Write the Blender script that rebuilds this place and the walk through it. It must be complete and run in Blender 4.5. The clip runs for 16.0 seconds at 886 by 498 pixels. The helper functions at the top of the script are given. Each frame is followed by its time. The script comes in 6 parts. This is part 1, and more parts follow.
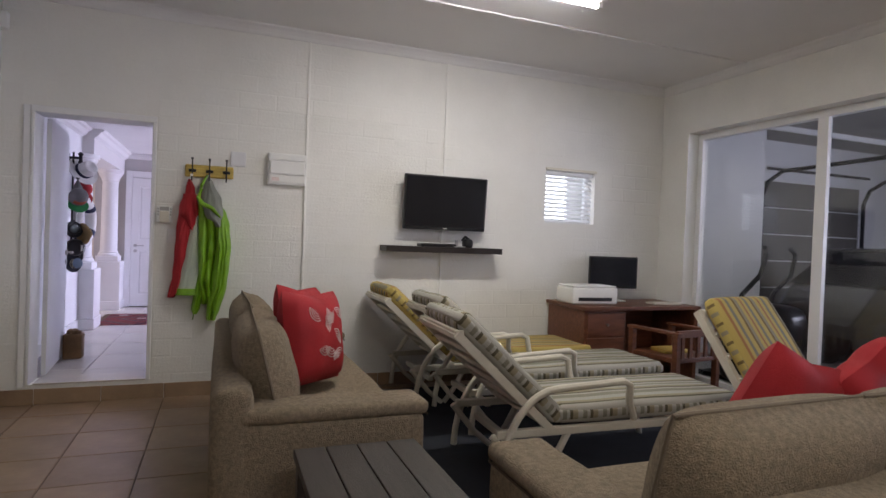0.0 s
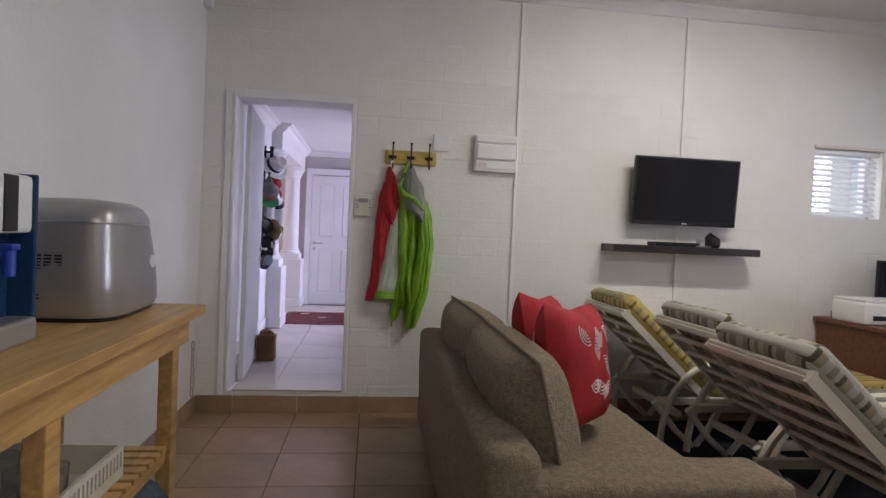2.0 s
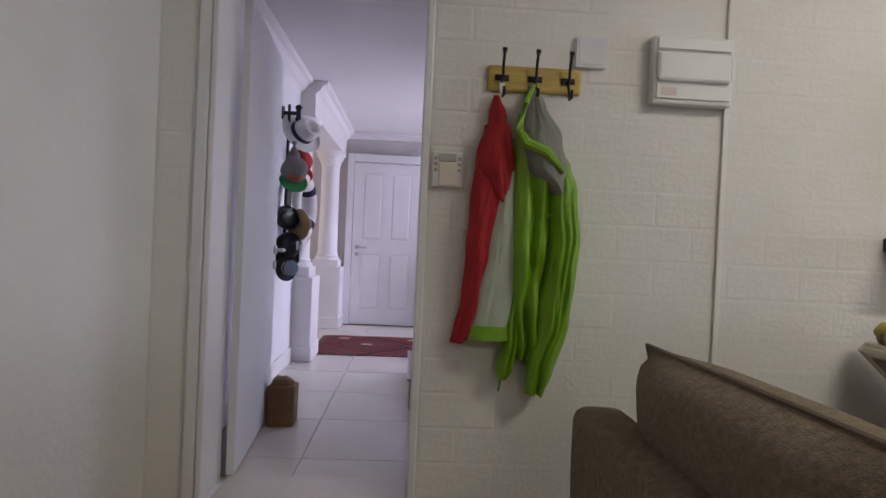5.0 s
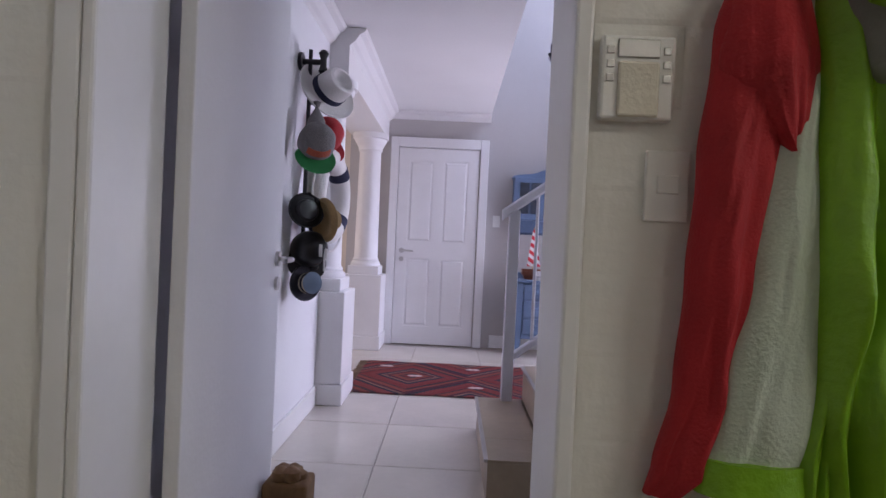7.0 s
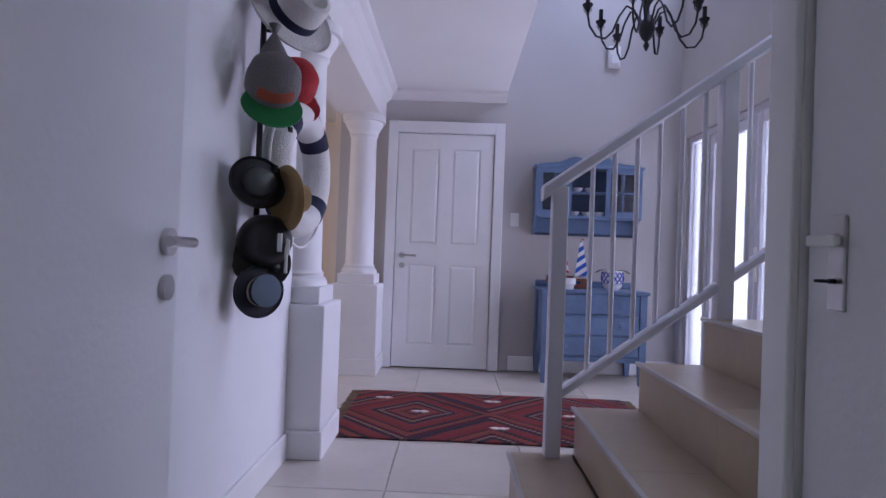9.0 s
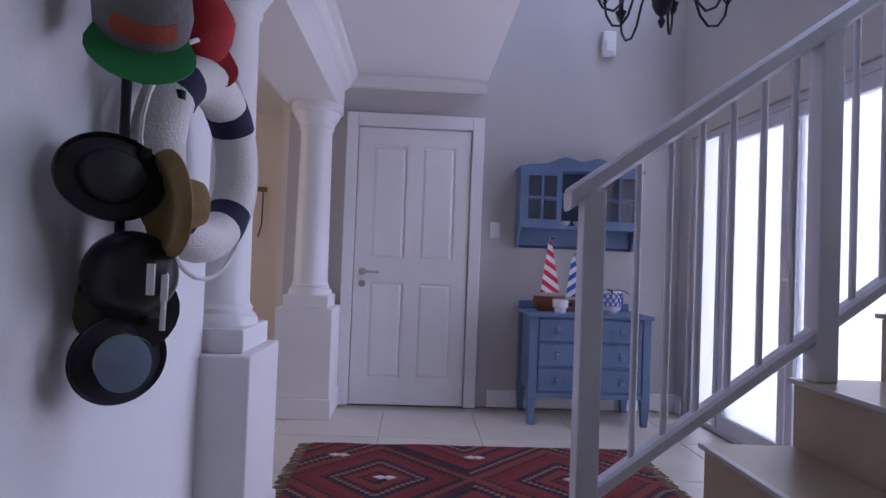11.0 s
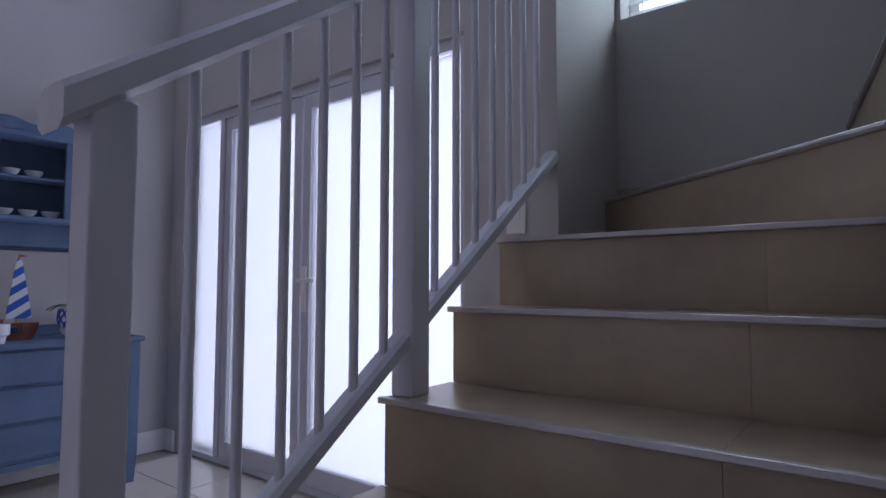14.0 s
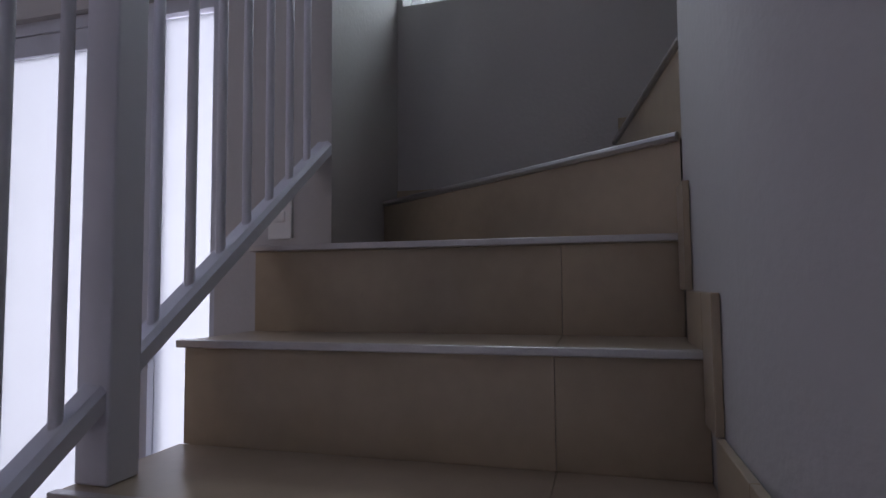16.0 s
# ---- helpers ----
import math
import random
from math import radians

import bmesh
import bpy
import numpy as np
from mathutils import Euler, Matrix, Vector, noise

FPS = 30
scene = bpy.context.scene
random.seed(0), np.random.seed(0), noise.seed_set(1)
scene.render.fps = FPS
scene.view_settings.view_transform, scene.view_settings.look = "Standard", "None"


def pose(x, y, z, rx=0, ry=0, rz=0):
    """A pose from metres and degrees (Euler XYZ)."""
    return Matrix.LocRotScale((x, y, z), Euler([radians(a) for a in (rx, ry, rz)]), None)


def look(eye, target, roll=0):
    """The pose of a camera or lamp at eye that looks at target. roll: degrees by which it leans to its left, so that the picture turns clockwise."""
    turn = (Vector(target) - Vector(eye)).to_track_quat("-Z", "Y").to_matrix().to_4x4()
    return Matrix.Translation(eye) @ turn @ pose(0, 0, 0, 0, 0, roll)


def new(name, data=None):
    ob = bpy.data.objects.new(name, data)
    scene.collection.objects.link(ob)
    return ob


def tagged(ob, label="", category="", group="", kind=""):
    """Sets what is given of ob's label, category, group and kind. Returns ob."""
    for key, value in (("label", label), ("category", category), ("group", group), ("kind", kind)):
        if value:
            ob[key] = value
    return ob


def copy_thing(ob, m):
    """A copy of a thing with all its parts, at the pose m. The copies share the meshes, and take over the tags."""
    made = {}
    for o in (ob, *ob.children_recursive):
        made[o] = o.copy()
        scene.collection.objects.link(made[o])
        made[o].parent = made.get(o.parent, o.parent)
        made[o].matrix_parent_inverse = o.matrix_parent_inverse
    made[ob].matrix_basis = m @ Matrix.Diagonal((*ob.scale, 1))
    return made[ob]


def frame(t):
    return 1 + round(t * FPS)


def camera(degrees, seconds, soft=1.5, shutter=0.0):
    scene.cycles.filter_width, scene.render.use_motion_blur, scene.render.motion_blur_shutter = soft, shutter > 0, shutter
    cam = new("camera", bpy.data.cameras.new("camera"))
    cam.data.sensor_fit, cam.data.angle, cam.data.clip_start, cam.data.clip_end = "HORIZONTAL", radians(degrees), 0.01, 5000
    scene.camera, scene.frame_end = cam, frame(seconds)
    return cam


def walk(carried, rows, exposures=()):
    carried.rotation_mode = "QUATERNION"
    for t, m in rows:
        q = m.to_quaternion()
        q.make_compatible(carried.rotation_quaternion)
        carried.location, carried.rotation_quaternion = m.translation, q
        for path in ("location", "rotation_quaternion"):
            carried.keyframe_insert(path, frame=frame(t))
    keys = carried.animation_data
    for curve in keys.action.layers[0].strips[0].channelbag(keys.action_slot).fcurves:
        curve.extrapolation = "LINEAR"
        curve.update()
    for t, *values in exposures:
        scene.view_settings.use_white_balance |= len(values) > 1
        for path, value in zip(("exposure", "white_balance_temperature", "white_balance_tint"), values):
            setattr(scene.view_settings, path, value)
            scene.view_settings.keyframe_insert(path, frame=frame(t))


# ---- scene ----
cam = camera(75.0, 16.0)
PATH = [
    (0, (0.974, 0.705, 1.348), (1.693, 2.571, 1.317), 2.2),
    (0.5, (0.87, 0.892, 1.323), (1.367, 2.829, 1.283), 2.2),
    (1, (0.724, 1.107, 1.315), (1.101, 3.071, 1.273), 2.3),
    (1.5, (0.662, 1.375, 1.301), (0.976, 3.35, 1.258), 2.4),
    (2, (0.617, 1.665, 1.295), (0.865, 3.649, 1.246), 2.5),
    (2.5, (0.527, 2.005, 1.28), (0.73, 3.994, 1.229), 2.4),
    (3, (0.525, 2.361, 1.273), (0.702, 4.352, 1.218), 2.4),
    (3.5, (0.528, 2.719, 1.255), (0.686, 4.712, 1.204), 2.3),
    (6, (0.368, 4.186, 1.166), (0.407, 6.186, 1.154), 2.8),
    (6.5, (0.361, 4.56, 1.187), (0.353, 6.56, 1.162), 2.7),
    (7, (0.268, 4.848, 1.191), (0.236, 6.848, 1.166), 2.7),
    (7.5, (0.222, 5.074, 1.191), (0.187, 7.073, 1.165), 2.9),
    (8, (0.251, 5.311, 1.151), (0.208, 7.311, 1.148), 2.3),
    (8.5, (0.232, 5.503, 1.143), (0.194, 7.502, 1.137), 2.4),
    (9, (0.198, 5.772, 1.099), (0.159, 7.772, 1.12), 2.1),
    (11.5, (0.134, 6.617, 1.183), (0.35, 8.605, 1.238), 2.3),
    (12, (0.179, 6.735, 1.175), (0.69, 8.667, 1.251), 1.8),
    (12.5, (0.168, 6.888, 1.174), (0.95, 8.726, 1.252), 1.3),
    (13, (0.205, 6.982, 1.154), (1.303, 8.651, 1.25), 1.1),
    (13.5, (0.253, 7.07, 1.149), (1.627, 8.519, 1.254), 0.7),
    (14, (0.263, 7.195, 1.131), (1.852, 8.404, 1.255), 0.1),
    (14.5, (0.269, 7.272, 1.141), (2.02, 8.233, 1.259), -0.0),
    (15, (0.323, 7.281, 1.145), (2.18, 8.013, 1.264), -0.4),
    (15.5, (0.432, 7.292, 1.155), (2.337, 7.889, 1.274), -0.7),
    (16, (0.531, 7.32, 1.174), (2.459, 7.841, 1.296), -0.5),
]
walk(cam, [(t, look(eye, target, roll)) for t, eye, target, roll in PATH],
     [(0, 0.17, 6350, 17), (3.5, 0.1, 6350, 18), (6.0, -0.1, 6750, 11), (7.0, 0.02, 6600, 12), (7.5, -0.05, 6500, 12), (8.0, -0.2, 6300, 13), (8.5, -0.25, 6200, 13), (9.2, -0.42, 6100, 14),
      (11.5, -0.72, 6100, 12), (12.5, -0.9, 6150, 9), (14, -1.08, 6150, 6), (15, -1.32, 6500, 6), (16, -1.3, 6700, 6)])

# ---- light ----
world = bpy.data.worlds.new("sky")
scene.world = world
world.use_nodes = True
wn = world.node_tree.nodes
sky = wn.new("ShaderNodeTexSky")
sky.sky_type, sky.sun_disc, sky.sun_elevation, sky.sun_rotation = "NISHITA", False, radians(48), radians(310)
wn["Background"].inputs["Strength"].default_value = 0.12
world.node_tree.links.new(sky.outputs["Color"], wn["Background"].inputs["Color"])


def lamp(name, kind, m, energy, color, **props):
    d = bpy.data.lights.new(name, kind)
    d.energy, d.color = energy, color
    if kind == "AREA":
        d.shape, d.size, d.size_y = "RECTANGLE", props["size"], props["size_y"]
    else:
        d.angle = radians(props["angle"])
    ob = new(name, d)
    ob.matrix_world = m
    return tagged(ob, kind="structure")


lamp("sun", "SUN", look((-9, 14, 14), (2, 9, 0)), 3.0, (1.0, 0.95, 0.87), angle=0.5)
lamp("glass_door_daylight", "AREA", pose(2.16, 9.485, 1.15, 0, 90, 0), 86, (0.76, 0.72, 1.0), size=1.9, size_y=2.1)
lamp("upper_window_daylight", "AREA", pose(2.02, 9.3, 4.1, 0, 75, 0), 60, (0.60, 0.66, 1.0), size=1.1, size_y=2.0)
# added fill at an unseen opening in the side room's west wall
lamp("side_room_fill", "AREA", pose(-4.25, 9.6, 1.5, 0, -90, 0), 36, (1.0, 0.85, 0.92), size=1.4, size_y=1.8)
lamp("stair_window_daylight", "AREA", pose(2.62, 7.65, 2.6, 0, 90, 0), 22, (0.75, 0.85, 1.0), size=0.7, size_y=0.6)
lamp("tube_light", "AREA", pose(2.75, 4.1, 2.96, 0, 0, 0), 25.5, (1.0, 0.985, 0.86), size=1.2, size_y=0.10)
# added lamp under the unseen rear fitting, fills the room from behind
lamp("rear_fill_light", "AREA", pose(2.3, 0.4, 2.96, 0, 0, 0), 25.5, (1.0, 0.985, 0.86), size=1.2, size_y=0.10)
# fill lamp added before the closed east garage wall; no opening behind it
lamp("garage_fill", "AREA", pose(11.95, 2.0, 1.5, 0, 90, 0), 140, (0.78, 0.82, 1.0), size=2.2, size_y=2.0)
lamp("small_window_daylight", "AREA", pose(4.32, 6.35, 1.85, -90, 0, 0), 9, (0.85, 0.9, 1.0), size=0.9, size_y=0.9)


# ---- materials ----
def mat(name, color, rough=0.6, metal=0.0, var=0.12, scale=6.0, bump=0.15, fine=120.0, trans=0.0, alpha=1.0, emit=0.0, tint=0.0, coat=0.0, stretch=None):
    m = bpy.data.materials.new(name)
    m.use_nodes = True
    n, l = m.node_tree.nodes, m.node_tree.links
    p = n["Principled BSDF"]
    p.inputs["Roughness"].default_value, p.inputs["Metallic"].default_value = rough, metal
    p.inputs["Transmission Weight"].default_value, p.inputs["Coat Weight"].default_value = trans, coat
    co = n.new("ShaderNodeTexCoord").outputs["Object"]
    if stretch:
        mp = n.new("ShaderNodeMapping")
        mp.inputs["Scale"].default_value = stretch
        l.new(co, mp.inputs["Vector"])
        co = mp.outputs["Vector"]
    a, b = n.new("ShaderNodeTexNoise"), n.new("ShaderNodeTexNoise")
    for tex, s in ((a, scale), (b, fine)):
        tex.inputs["Scale"].default_value, tex.inputs["Detail"].default_value = s, 5
        l.new(co, tex.inputs["Vector"])
    ramp = n.new("ShaderNodeValToRGB")
    ramp.color_ramp.elements[0].position, ramp.color_ramp.elements[1].position = 0.3, 0.7
    ramp.color_ramp.elements[0].color = (*[c * (1 - var) for c in color], 1)
    ramp.color_ramp.elements[1].color = (*[min(1, c * (1 + var * 0.6)) for c in color], 1)
    l.new(a.outputs["Fac"], ramp.inputs["Fac"])
    mix = n.new("ShaderNodeMix")
    mix.data_type, mix.blend_type = "RGBA", "MULTIPLY"
    mix.inputs["Factor"].default_value = min(1, var)
    l.new(ramp.outputs["Color"], mix.inputs["A"])
    l.new(b.outputs["Fac"], mix.inputs["B"])
    out = mix.outputs["Result"]
    if tint:
        hsv = n.new("ShaderNodeHueSaturation")
        info, mr = n.new("ShaderNodeObjectInfo"), n.new("ShaderNodeMapRange")
        mr.inputs["To Min"].default_value, mr.inputs["To Max"].default_value = 1 - tint, 1 + tint
        l.new(info.outputs["Random"], mr.inputs["Value"])
        l.new(mr.outputs["Result"], hsv.inputs["Value"])
        l.new(out, hsv.inputs["Color"])
        out = hsv.outputs["Color"]
    l.new(out, p.inputs["Base Color"])
    if bump:
        bu = n.new("ShaderNodeBump")
        bu.inputs["Strength"].default_value, bu.inputs["Distance"].default_value = bump, 0.01
        l.new(b.outputs["Fac"], bu.inputs["Height"])
        l.new(bu.outputs["Normal"], p.inputs["Normal"])
    if emit:
        p.inputs["Emission Color"].default_value, p.inputs["Emission Strength"].default_value = (*color, 1), emit
    return m


def bands(name, colors, axis, period, rough=0.85, diagonal=0.0):
    """Woven or painted stripes across one axis of the thing."""
    m = mat(name, (0.5, 0.5, 0.5), rough, fine=260, bump=0.35)
    n, l = m.node_tree.nodes, m.node_tree.links
    sep = n.new("ShaderNodeSeparateXYZ")
    l.new(n.new("ShaderNodeTexCoord").outputs["Object"], sep.inputs["Vector"])
    mul = n.new("ShaderNodeMath")
    mul.operation = "MULTIPLY_ADD"
    mul.inputs[1].default_value, mul.inputs[2].default_value = 1 / period, 10
    if diagonal:
        add = n.new("ShaderNodeMath")
        add.operation = "MULTIPLY_ADD"
        add.inputs[1].default_value = diagonal
        l.new(sep.outputs["X"], add.inputs[0])
        l.new(sep.outputs[axis], add.inputs[2])
        l.new(add.outputs[0], mul.inputs[0])
    else:
        l.new(sep.outputs[axis], mul.inputs[0])
    fr = n.new("ShaderNodeMath")
    fr.operation = "FRACT"
    l.new(mul.outputs[0], fr.inputs[0])
    ramp = n.new("ShaderNodeValToRGB")
    ramp.color_ramp.interpolation = "CONSTANT"
    els = ramp.color_ramp.elements
    while len(els) < len(colors):
        els.new(0.5)
    for i, (pos, c) in enumerate(colors):
        els[i].position, els[i].color = pos, (*c, 1)
    l.new(fr.outputs[0], ramp.inputs["Fac"])
    l.new(ramp.outputs["Color"], n["Principled BSDF"].inputs["Base Color"])
    return m


M = {
    "garage_wall": mat("painted_block_wall", (0.80, 0.79, 0.75), 0.75, var=0.06, scale=1.6, bump=0.25, fine=45),
    "plaster": mat("white_plaster", (0.78, 0.78, 0.80), 0.7, var=0.05, scale=1.5, bump=0.1, fine=70),
    "grey_plaster": mat("greige_plaster", (0.51, 0.49, 0.475), 0.75, var=0.06, scale=1.5, bump=0.1, fine=70),
    "beige_plaster": mat("warm_beige_plaster", (0.74, 0.66, 0.56), 0.75, var=0.06, scale=1.5, bump=0.1, fine=70),
    "ceiling": mat("ceiling_paint", (0.74, 0.73, 0.72), 0.85, var=0.04, scale=1.2, bump=0.08, fine=60),
    "trim": mat("white_enamel", (0.80, 0.80, 0.80), 0.35, var=0.04, scale=3, bump=0.04, fine=40),
    "rail": mat("lilac_white_painted_steel", (0.66, 0.66, 0.72), 0.4, var=0.06, scale=5, bump=0.06, fine=60),
    "tile_brown": mat("brown_ceramic_tile", (0.36, 0.245, 0.155), 0.32, var=0.22, scale=3.5, bump=0.06, fine=30, tint=0.09),
    "grout": mat("grey_brown_grout", (0.17, 0.12, 0.085), 0.9, var=0.2, scale=9),
    "tile_cream": mat("cream_porcelain_tile", (0.66, 0.61, 0.54), 0.2, var=0.08, scale=2.5, bump=0.02, fine=30, tint=0.03),
    "grout_pale": mat("pale_grout", (0.42, 0.38, 0.33), 0.9, var=0.1),
    "stair_tile": mat("sand_stair_tile", (0.46, 0.37, 0.26), 0.3, var=0.16, scale=3.2, bump=0.03, fine=30, tint=0.04),
    "nosing": mat("brushed_metal_edge", (0.55, 0.53, 0.52), 0.35, metal=0.8, var=0.1),
    "sofa": mat("taupe_ribbed_weave", (0.29, 0.225, 0.15), 0.95, var=0.28, scale=55, bump=1.0, fine=170),
    "sofa_piping": mat("taupe_piping", (0.20, 0.155, 0.11), 0.95, var=0.2, bump=0.5, fine=300),
    "sofa_seam": mat("dark_seam", (0.09, 0.065, 0.045), 0.95, var=0.1),
    "red": mat("red_cotton", (0.42, 0.014, 0.02), 0.8, var=0.18, scale=7, bump=0.3, fine=200),
    "white_print": mat("white_print", (0.75, 0.62, 0.60), 0.85, var=0.1),
    "dark_slat": mat("dark_brown_slats", (0.048, 0.037, 0.030), 0.55, var=0.3, scale=4, bump=0.2, fine=40, stretch=(12, 1, 12)),
    "cream_metal": mat("cream_painted_frame", (0.62, 0.58, 0.48), 0.4, var=0.08),
    "black": mat("black_plastic", (0.012, 0.012, 0.014), 0.3, var=0.1, bump=0.03),
    "screen": mat("dark_screen", (0.008, 0.008, 0.011), 0.16, var=0.05, bump=0),
    "wenge": mat("wenge_shelf", (0.025, 0.017, 0.015), 0.4, var=0.3, scale=4, stretch=(1, 12, 12)),
    "mahogany": mat("red_brown_wood", (0.17, 0.058, 0.028), 0.4, var=0.35, scale=3, bump=0.1, fine=40, stretch=(1.5, 12, 10)),
    "pine": mat("varnished_pine", (0.62, 0.385, 0.135), 0.4, var=0.30, scale=3, bump=0.12, fine=30, stretch=(14, 1.2, 14)),
    "pine_yellow": mat("yellow_pine", (0.62, 0.44, 0.10), 0.45, var=0.25, scale=4, stretch=(1.5, 10, 12)),
    "silver": mat("silver_plastic", (0.42, 0.41, 0.40), 0.32, metal=0.55, var=0.05, bump=0.03),
    "chrome": mat("brushed_steel", (0.55, 0.54, 0.53), 0.28, metal=1, var=0.06, bump=0.02),
    "blue_dark": mat("deep_blue_plastic", (0.015, 0.05, 0.13), 0.25, var=0.1, bump=0.02),
    "blue_cap": mat("bright_blue_plastic", (0.02, 0.06, 0.45), 0.35, var=0.1),
    "bottle": mat("blue_clear_plastic", (0.35, 0.55, 0.85), 0.08, var=0.03, trans=0.9, bump=0),
    "clear": mat("clear_plastic", (0.85, 0.87, 0.86), 0.08, var=0.03, trans=0.95, bump=0),
    "white_plastic": mat("white_plastic", (0.78, 0.78, 0.76), 0.4, var=0.04, bump=0.02),
    "cream_plastic": mat("cream_plastic", (0.70, 0.66, 0.56), 0.5, var=0.06),
    "green": mat("lime_nylon", (0.19, 0.40, 0.010), 0.42, var=0.16, scale=9, bump=0.35, fine=60),
    "green_dark": mat("olive_nylon", (0.10, 0.22, 0.012), 0.6, var=0.2),
    "jacket_grey": mat("grey_nylon", (0.22, 0.23, 0.20), 0.65, var=0.15, bump=0.3, fine=60),
    "jacket_lining": mat("pale_grey_mesh_lining", (0.48, 0.54, 0.44), 0.8, var=0.1, bump=0.3, fine=160),
    "iron": mat("black_wrought_iron", (0.018, 0.018, 0.022), 0.45, metal=0.4, var=0.2),
    "straw_white": mat("white_straw", (0.72, 0.70, 0.68), 0.8, var=0.08, bump=0.5, fine=150),
    "navy": mat("navy_cloth", (0.012, 0.016, 0.05), 0.85, var=0.2),
    "tan": mat("tan_felt", (0.36, 0.24, 0.10), 0.85, var=0.2, bump=0.3),
    "cap_grey": mat("grey_cap_cloth", (0.20, 0.19, 0.19), 0.9, var=0.2, bump=0.4),
    "cap_green": mat("green_cloth", (0.03, 0.26, 0.08), 0.85),
    "blue_grey": mat("dusty_blue_paint", (0.13, 0.20, 0.33), 0.55, var=0.2, scale=6, bump=0.12, fine=40),
    "blue_inside": mat("darker_blue", (0.055, 0.085, 0.15), 0.7, var=0.2),
    "china": mat("white_china", (0.75, 0.75, 0.77), 0.2, var=0.04, bump=0),
    "boat_wood": mat("reddish_boat_wood", (0.20, 0.065, 0.03), 0.45, var=0.3),
    "orange": mat("orange_embroidery", (0.45, 0.10, 0.05), 0.9, var=0.2, bump=0.4),
    "visor_blue": mat("pale_blue_plastic", (0.22, 0.29, 0.40), 0.2, var=0.1, bump=0.02),
    "leaf": mat("dark_green_leaf", (0.03, 0.07, 0.03), 0.5, var=0.3),
    "brown_card": mat("brown_leather_block", (0.24, 0.13, 0.055), 0.7, var=0.3, scale=8, bump=0.4, fine=60),
    "aluminium": mat("powder_coated_aluminium", (0.60, 0.61, 0.66), 0.4, metal=0.2, var=0.05, bump=0.02),
    "clear_glass": mat("clear_glass", (0.95, 0.97, 0.97), 0.02, var=0.0, trans=1.0, bump=0),
    "frosted": mat("frosted_glass", (0.43, 0.46, 0.44), 0.45, var=0.02, trans=1.0, bump=0),
    "concrete": mat("cement_floor", (0.30, 0.29, 0.28), 0.8, var=0.2, scale=2),
    "car_paint": mat("grey_car_paint", (0.16, 0.155, 0.15), 0.2, metal=0.5, var=0.05, coat=0.7, bump=0),
    "door_brown": mat("grey_brown_roller_panel", (0.13, 0.115, 0.10), 0.6, var=0.15),
    "white_tube": mat("lit_tube", (1.0, 0.98, 0.92), 0.4, var=0.0, bump=0, emit=45),
    "blind": mat("white_slat", (0.82, 0.83, 0.85), 0.5, var=0.03, bump=0.02),
    "outdoor_white": mat("white_backdrop", (0.80, 0.80, 0.78), 0.85, var=0.08),
    "rug_fringe": mat("dull_wool_fringe", (0.25, 0.17, 0.12), 0.95, var=0.3),
    "dark_sheet": mat("dark_blue_sheet", (0.010, 0.013, 0.022), 0.9, var=0.3),
}
W, K = (0.37, 0.355, 0.305), (0.085, 0.072, 0.04)
G, T = (0.20, 0.19, 0.14), (0.27, 0.235, 0.15)
STRIPE = [(0, W), (0.10, K), (0.15, T), (0.25, W), (0.42, G), (0.58, W), (0.66, K), (0.72, T), (0.82, W), (0.92, G)]
M["stripe_len"] = bands("striped_canvas", STRIPE, "Y", 0.31)
M["stripe_edge"] = bands("striped_canvas_border", [(0, W), (0.25, G), (0.45, W), (0.6, K), (0.75, T)], "X", 0.13)
YW, YK = (0.46, 0.35, 0.10), (0.16, 0.11, 0.035)
M["yellow_len"] = bands("yellow_striped_canvas", [(0, YW), (0.2, YK), (0.3, T), (0.45, YW), (0.6, (0.33, 0.16, 0.06)), (0.7, YW), (0.85, G)], "Y", 0.20)
M["yellow_edge"] = bands("yellow_canvas_border", [(0, YW), (0.35, YK), (0.5, YW), (0.8, T)], "X", 0.12)
M["sail_red"] = bands("red_striped_sail", [(0, (0.6, 0.03, 0.05)), (0.5, (0.8, 0.78, 0.78))], "Z", 0.075, diagonal=0.7)
M["sail_blue"] = bands("blue_striped_sail", [(0, (0.03, 0.12, 0.5)), (0.5, (0.8, 0.8, 0.82))], "Z", 0.075, diagonal=-0.7)
M["straw_stripe"] = bands("navy_and_straw_weave", [(0, (0.02, 0.02, 0.03)), (0.6, (0.45, 0.40, 0.30))], "Z", 0.02)


# ---- mesh tools ----
def box(bm, lo, hi, bevel=0.0, seg=2):
    r = bmesh.ops.create_cube(bm, size=1)
    vs = r["verts"]
    for v in vs:
        v.co = Vector([lo[i] + (v.co[i] + 0.5) * (hi[i] - lo[i]) for i in range(3)])
    if bevel:
        es = list({e for v in vs for e in v.link_edges})
        r = bmesh.ops.bevel(bm, geom=es, offset=bevel, segments=seg, profile=0.5, affect="EDGES")
        return [v for v in r["verts"]]
    return vs


def cyl(bm, p0, p1, r0, r1=None, seg=14):
    r1 = r0 if r1 is None else r1
    p0, p1 = Vector(p0), Vector(p1)
    d = p1 - p0
    m = Matrix.Translation((p0 + p1) / 2) @ d.to_track_quat("Z", "Y").to_matrix().to_4x4()
    return bmesh.ops.create_cone(bm, cap_ends=True, segments=seg, radius1=r0, radius2=max(r1, 1e-4), depth=d.length, matrix=m)["verts"]


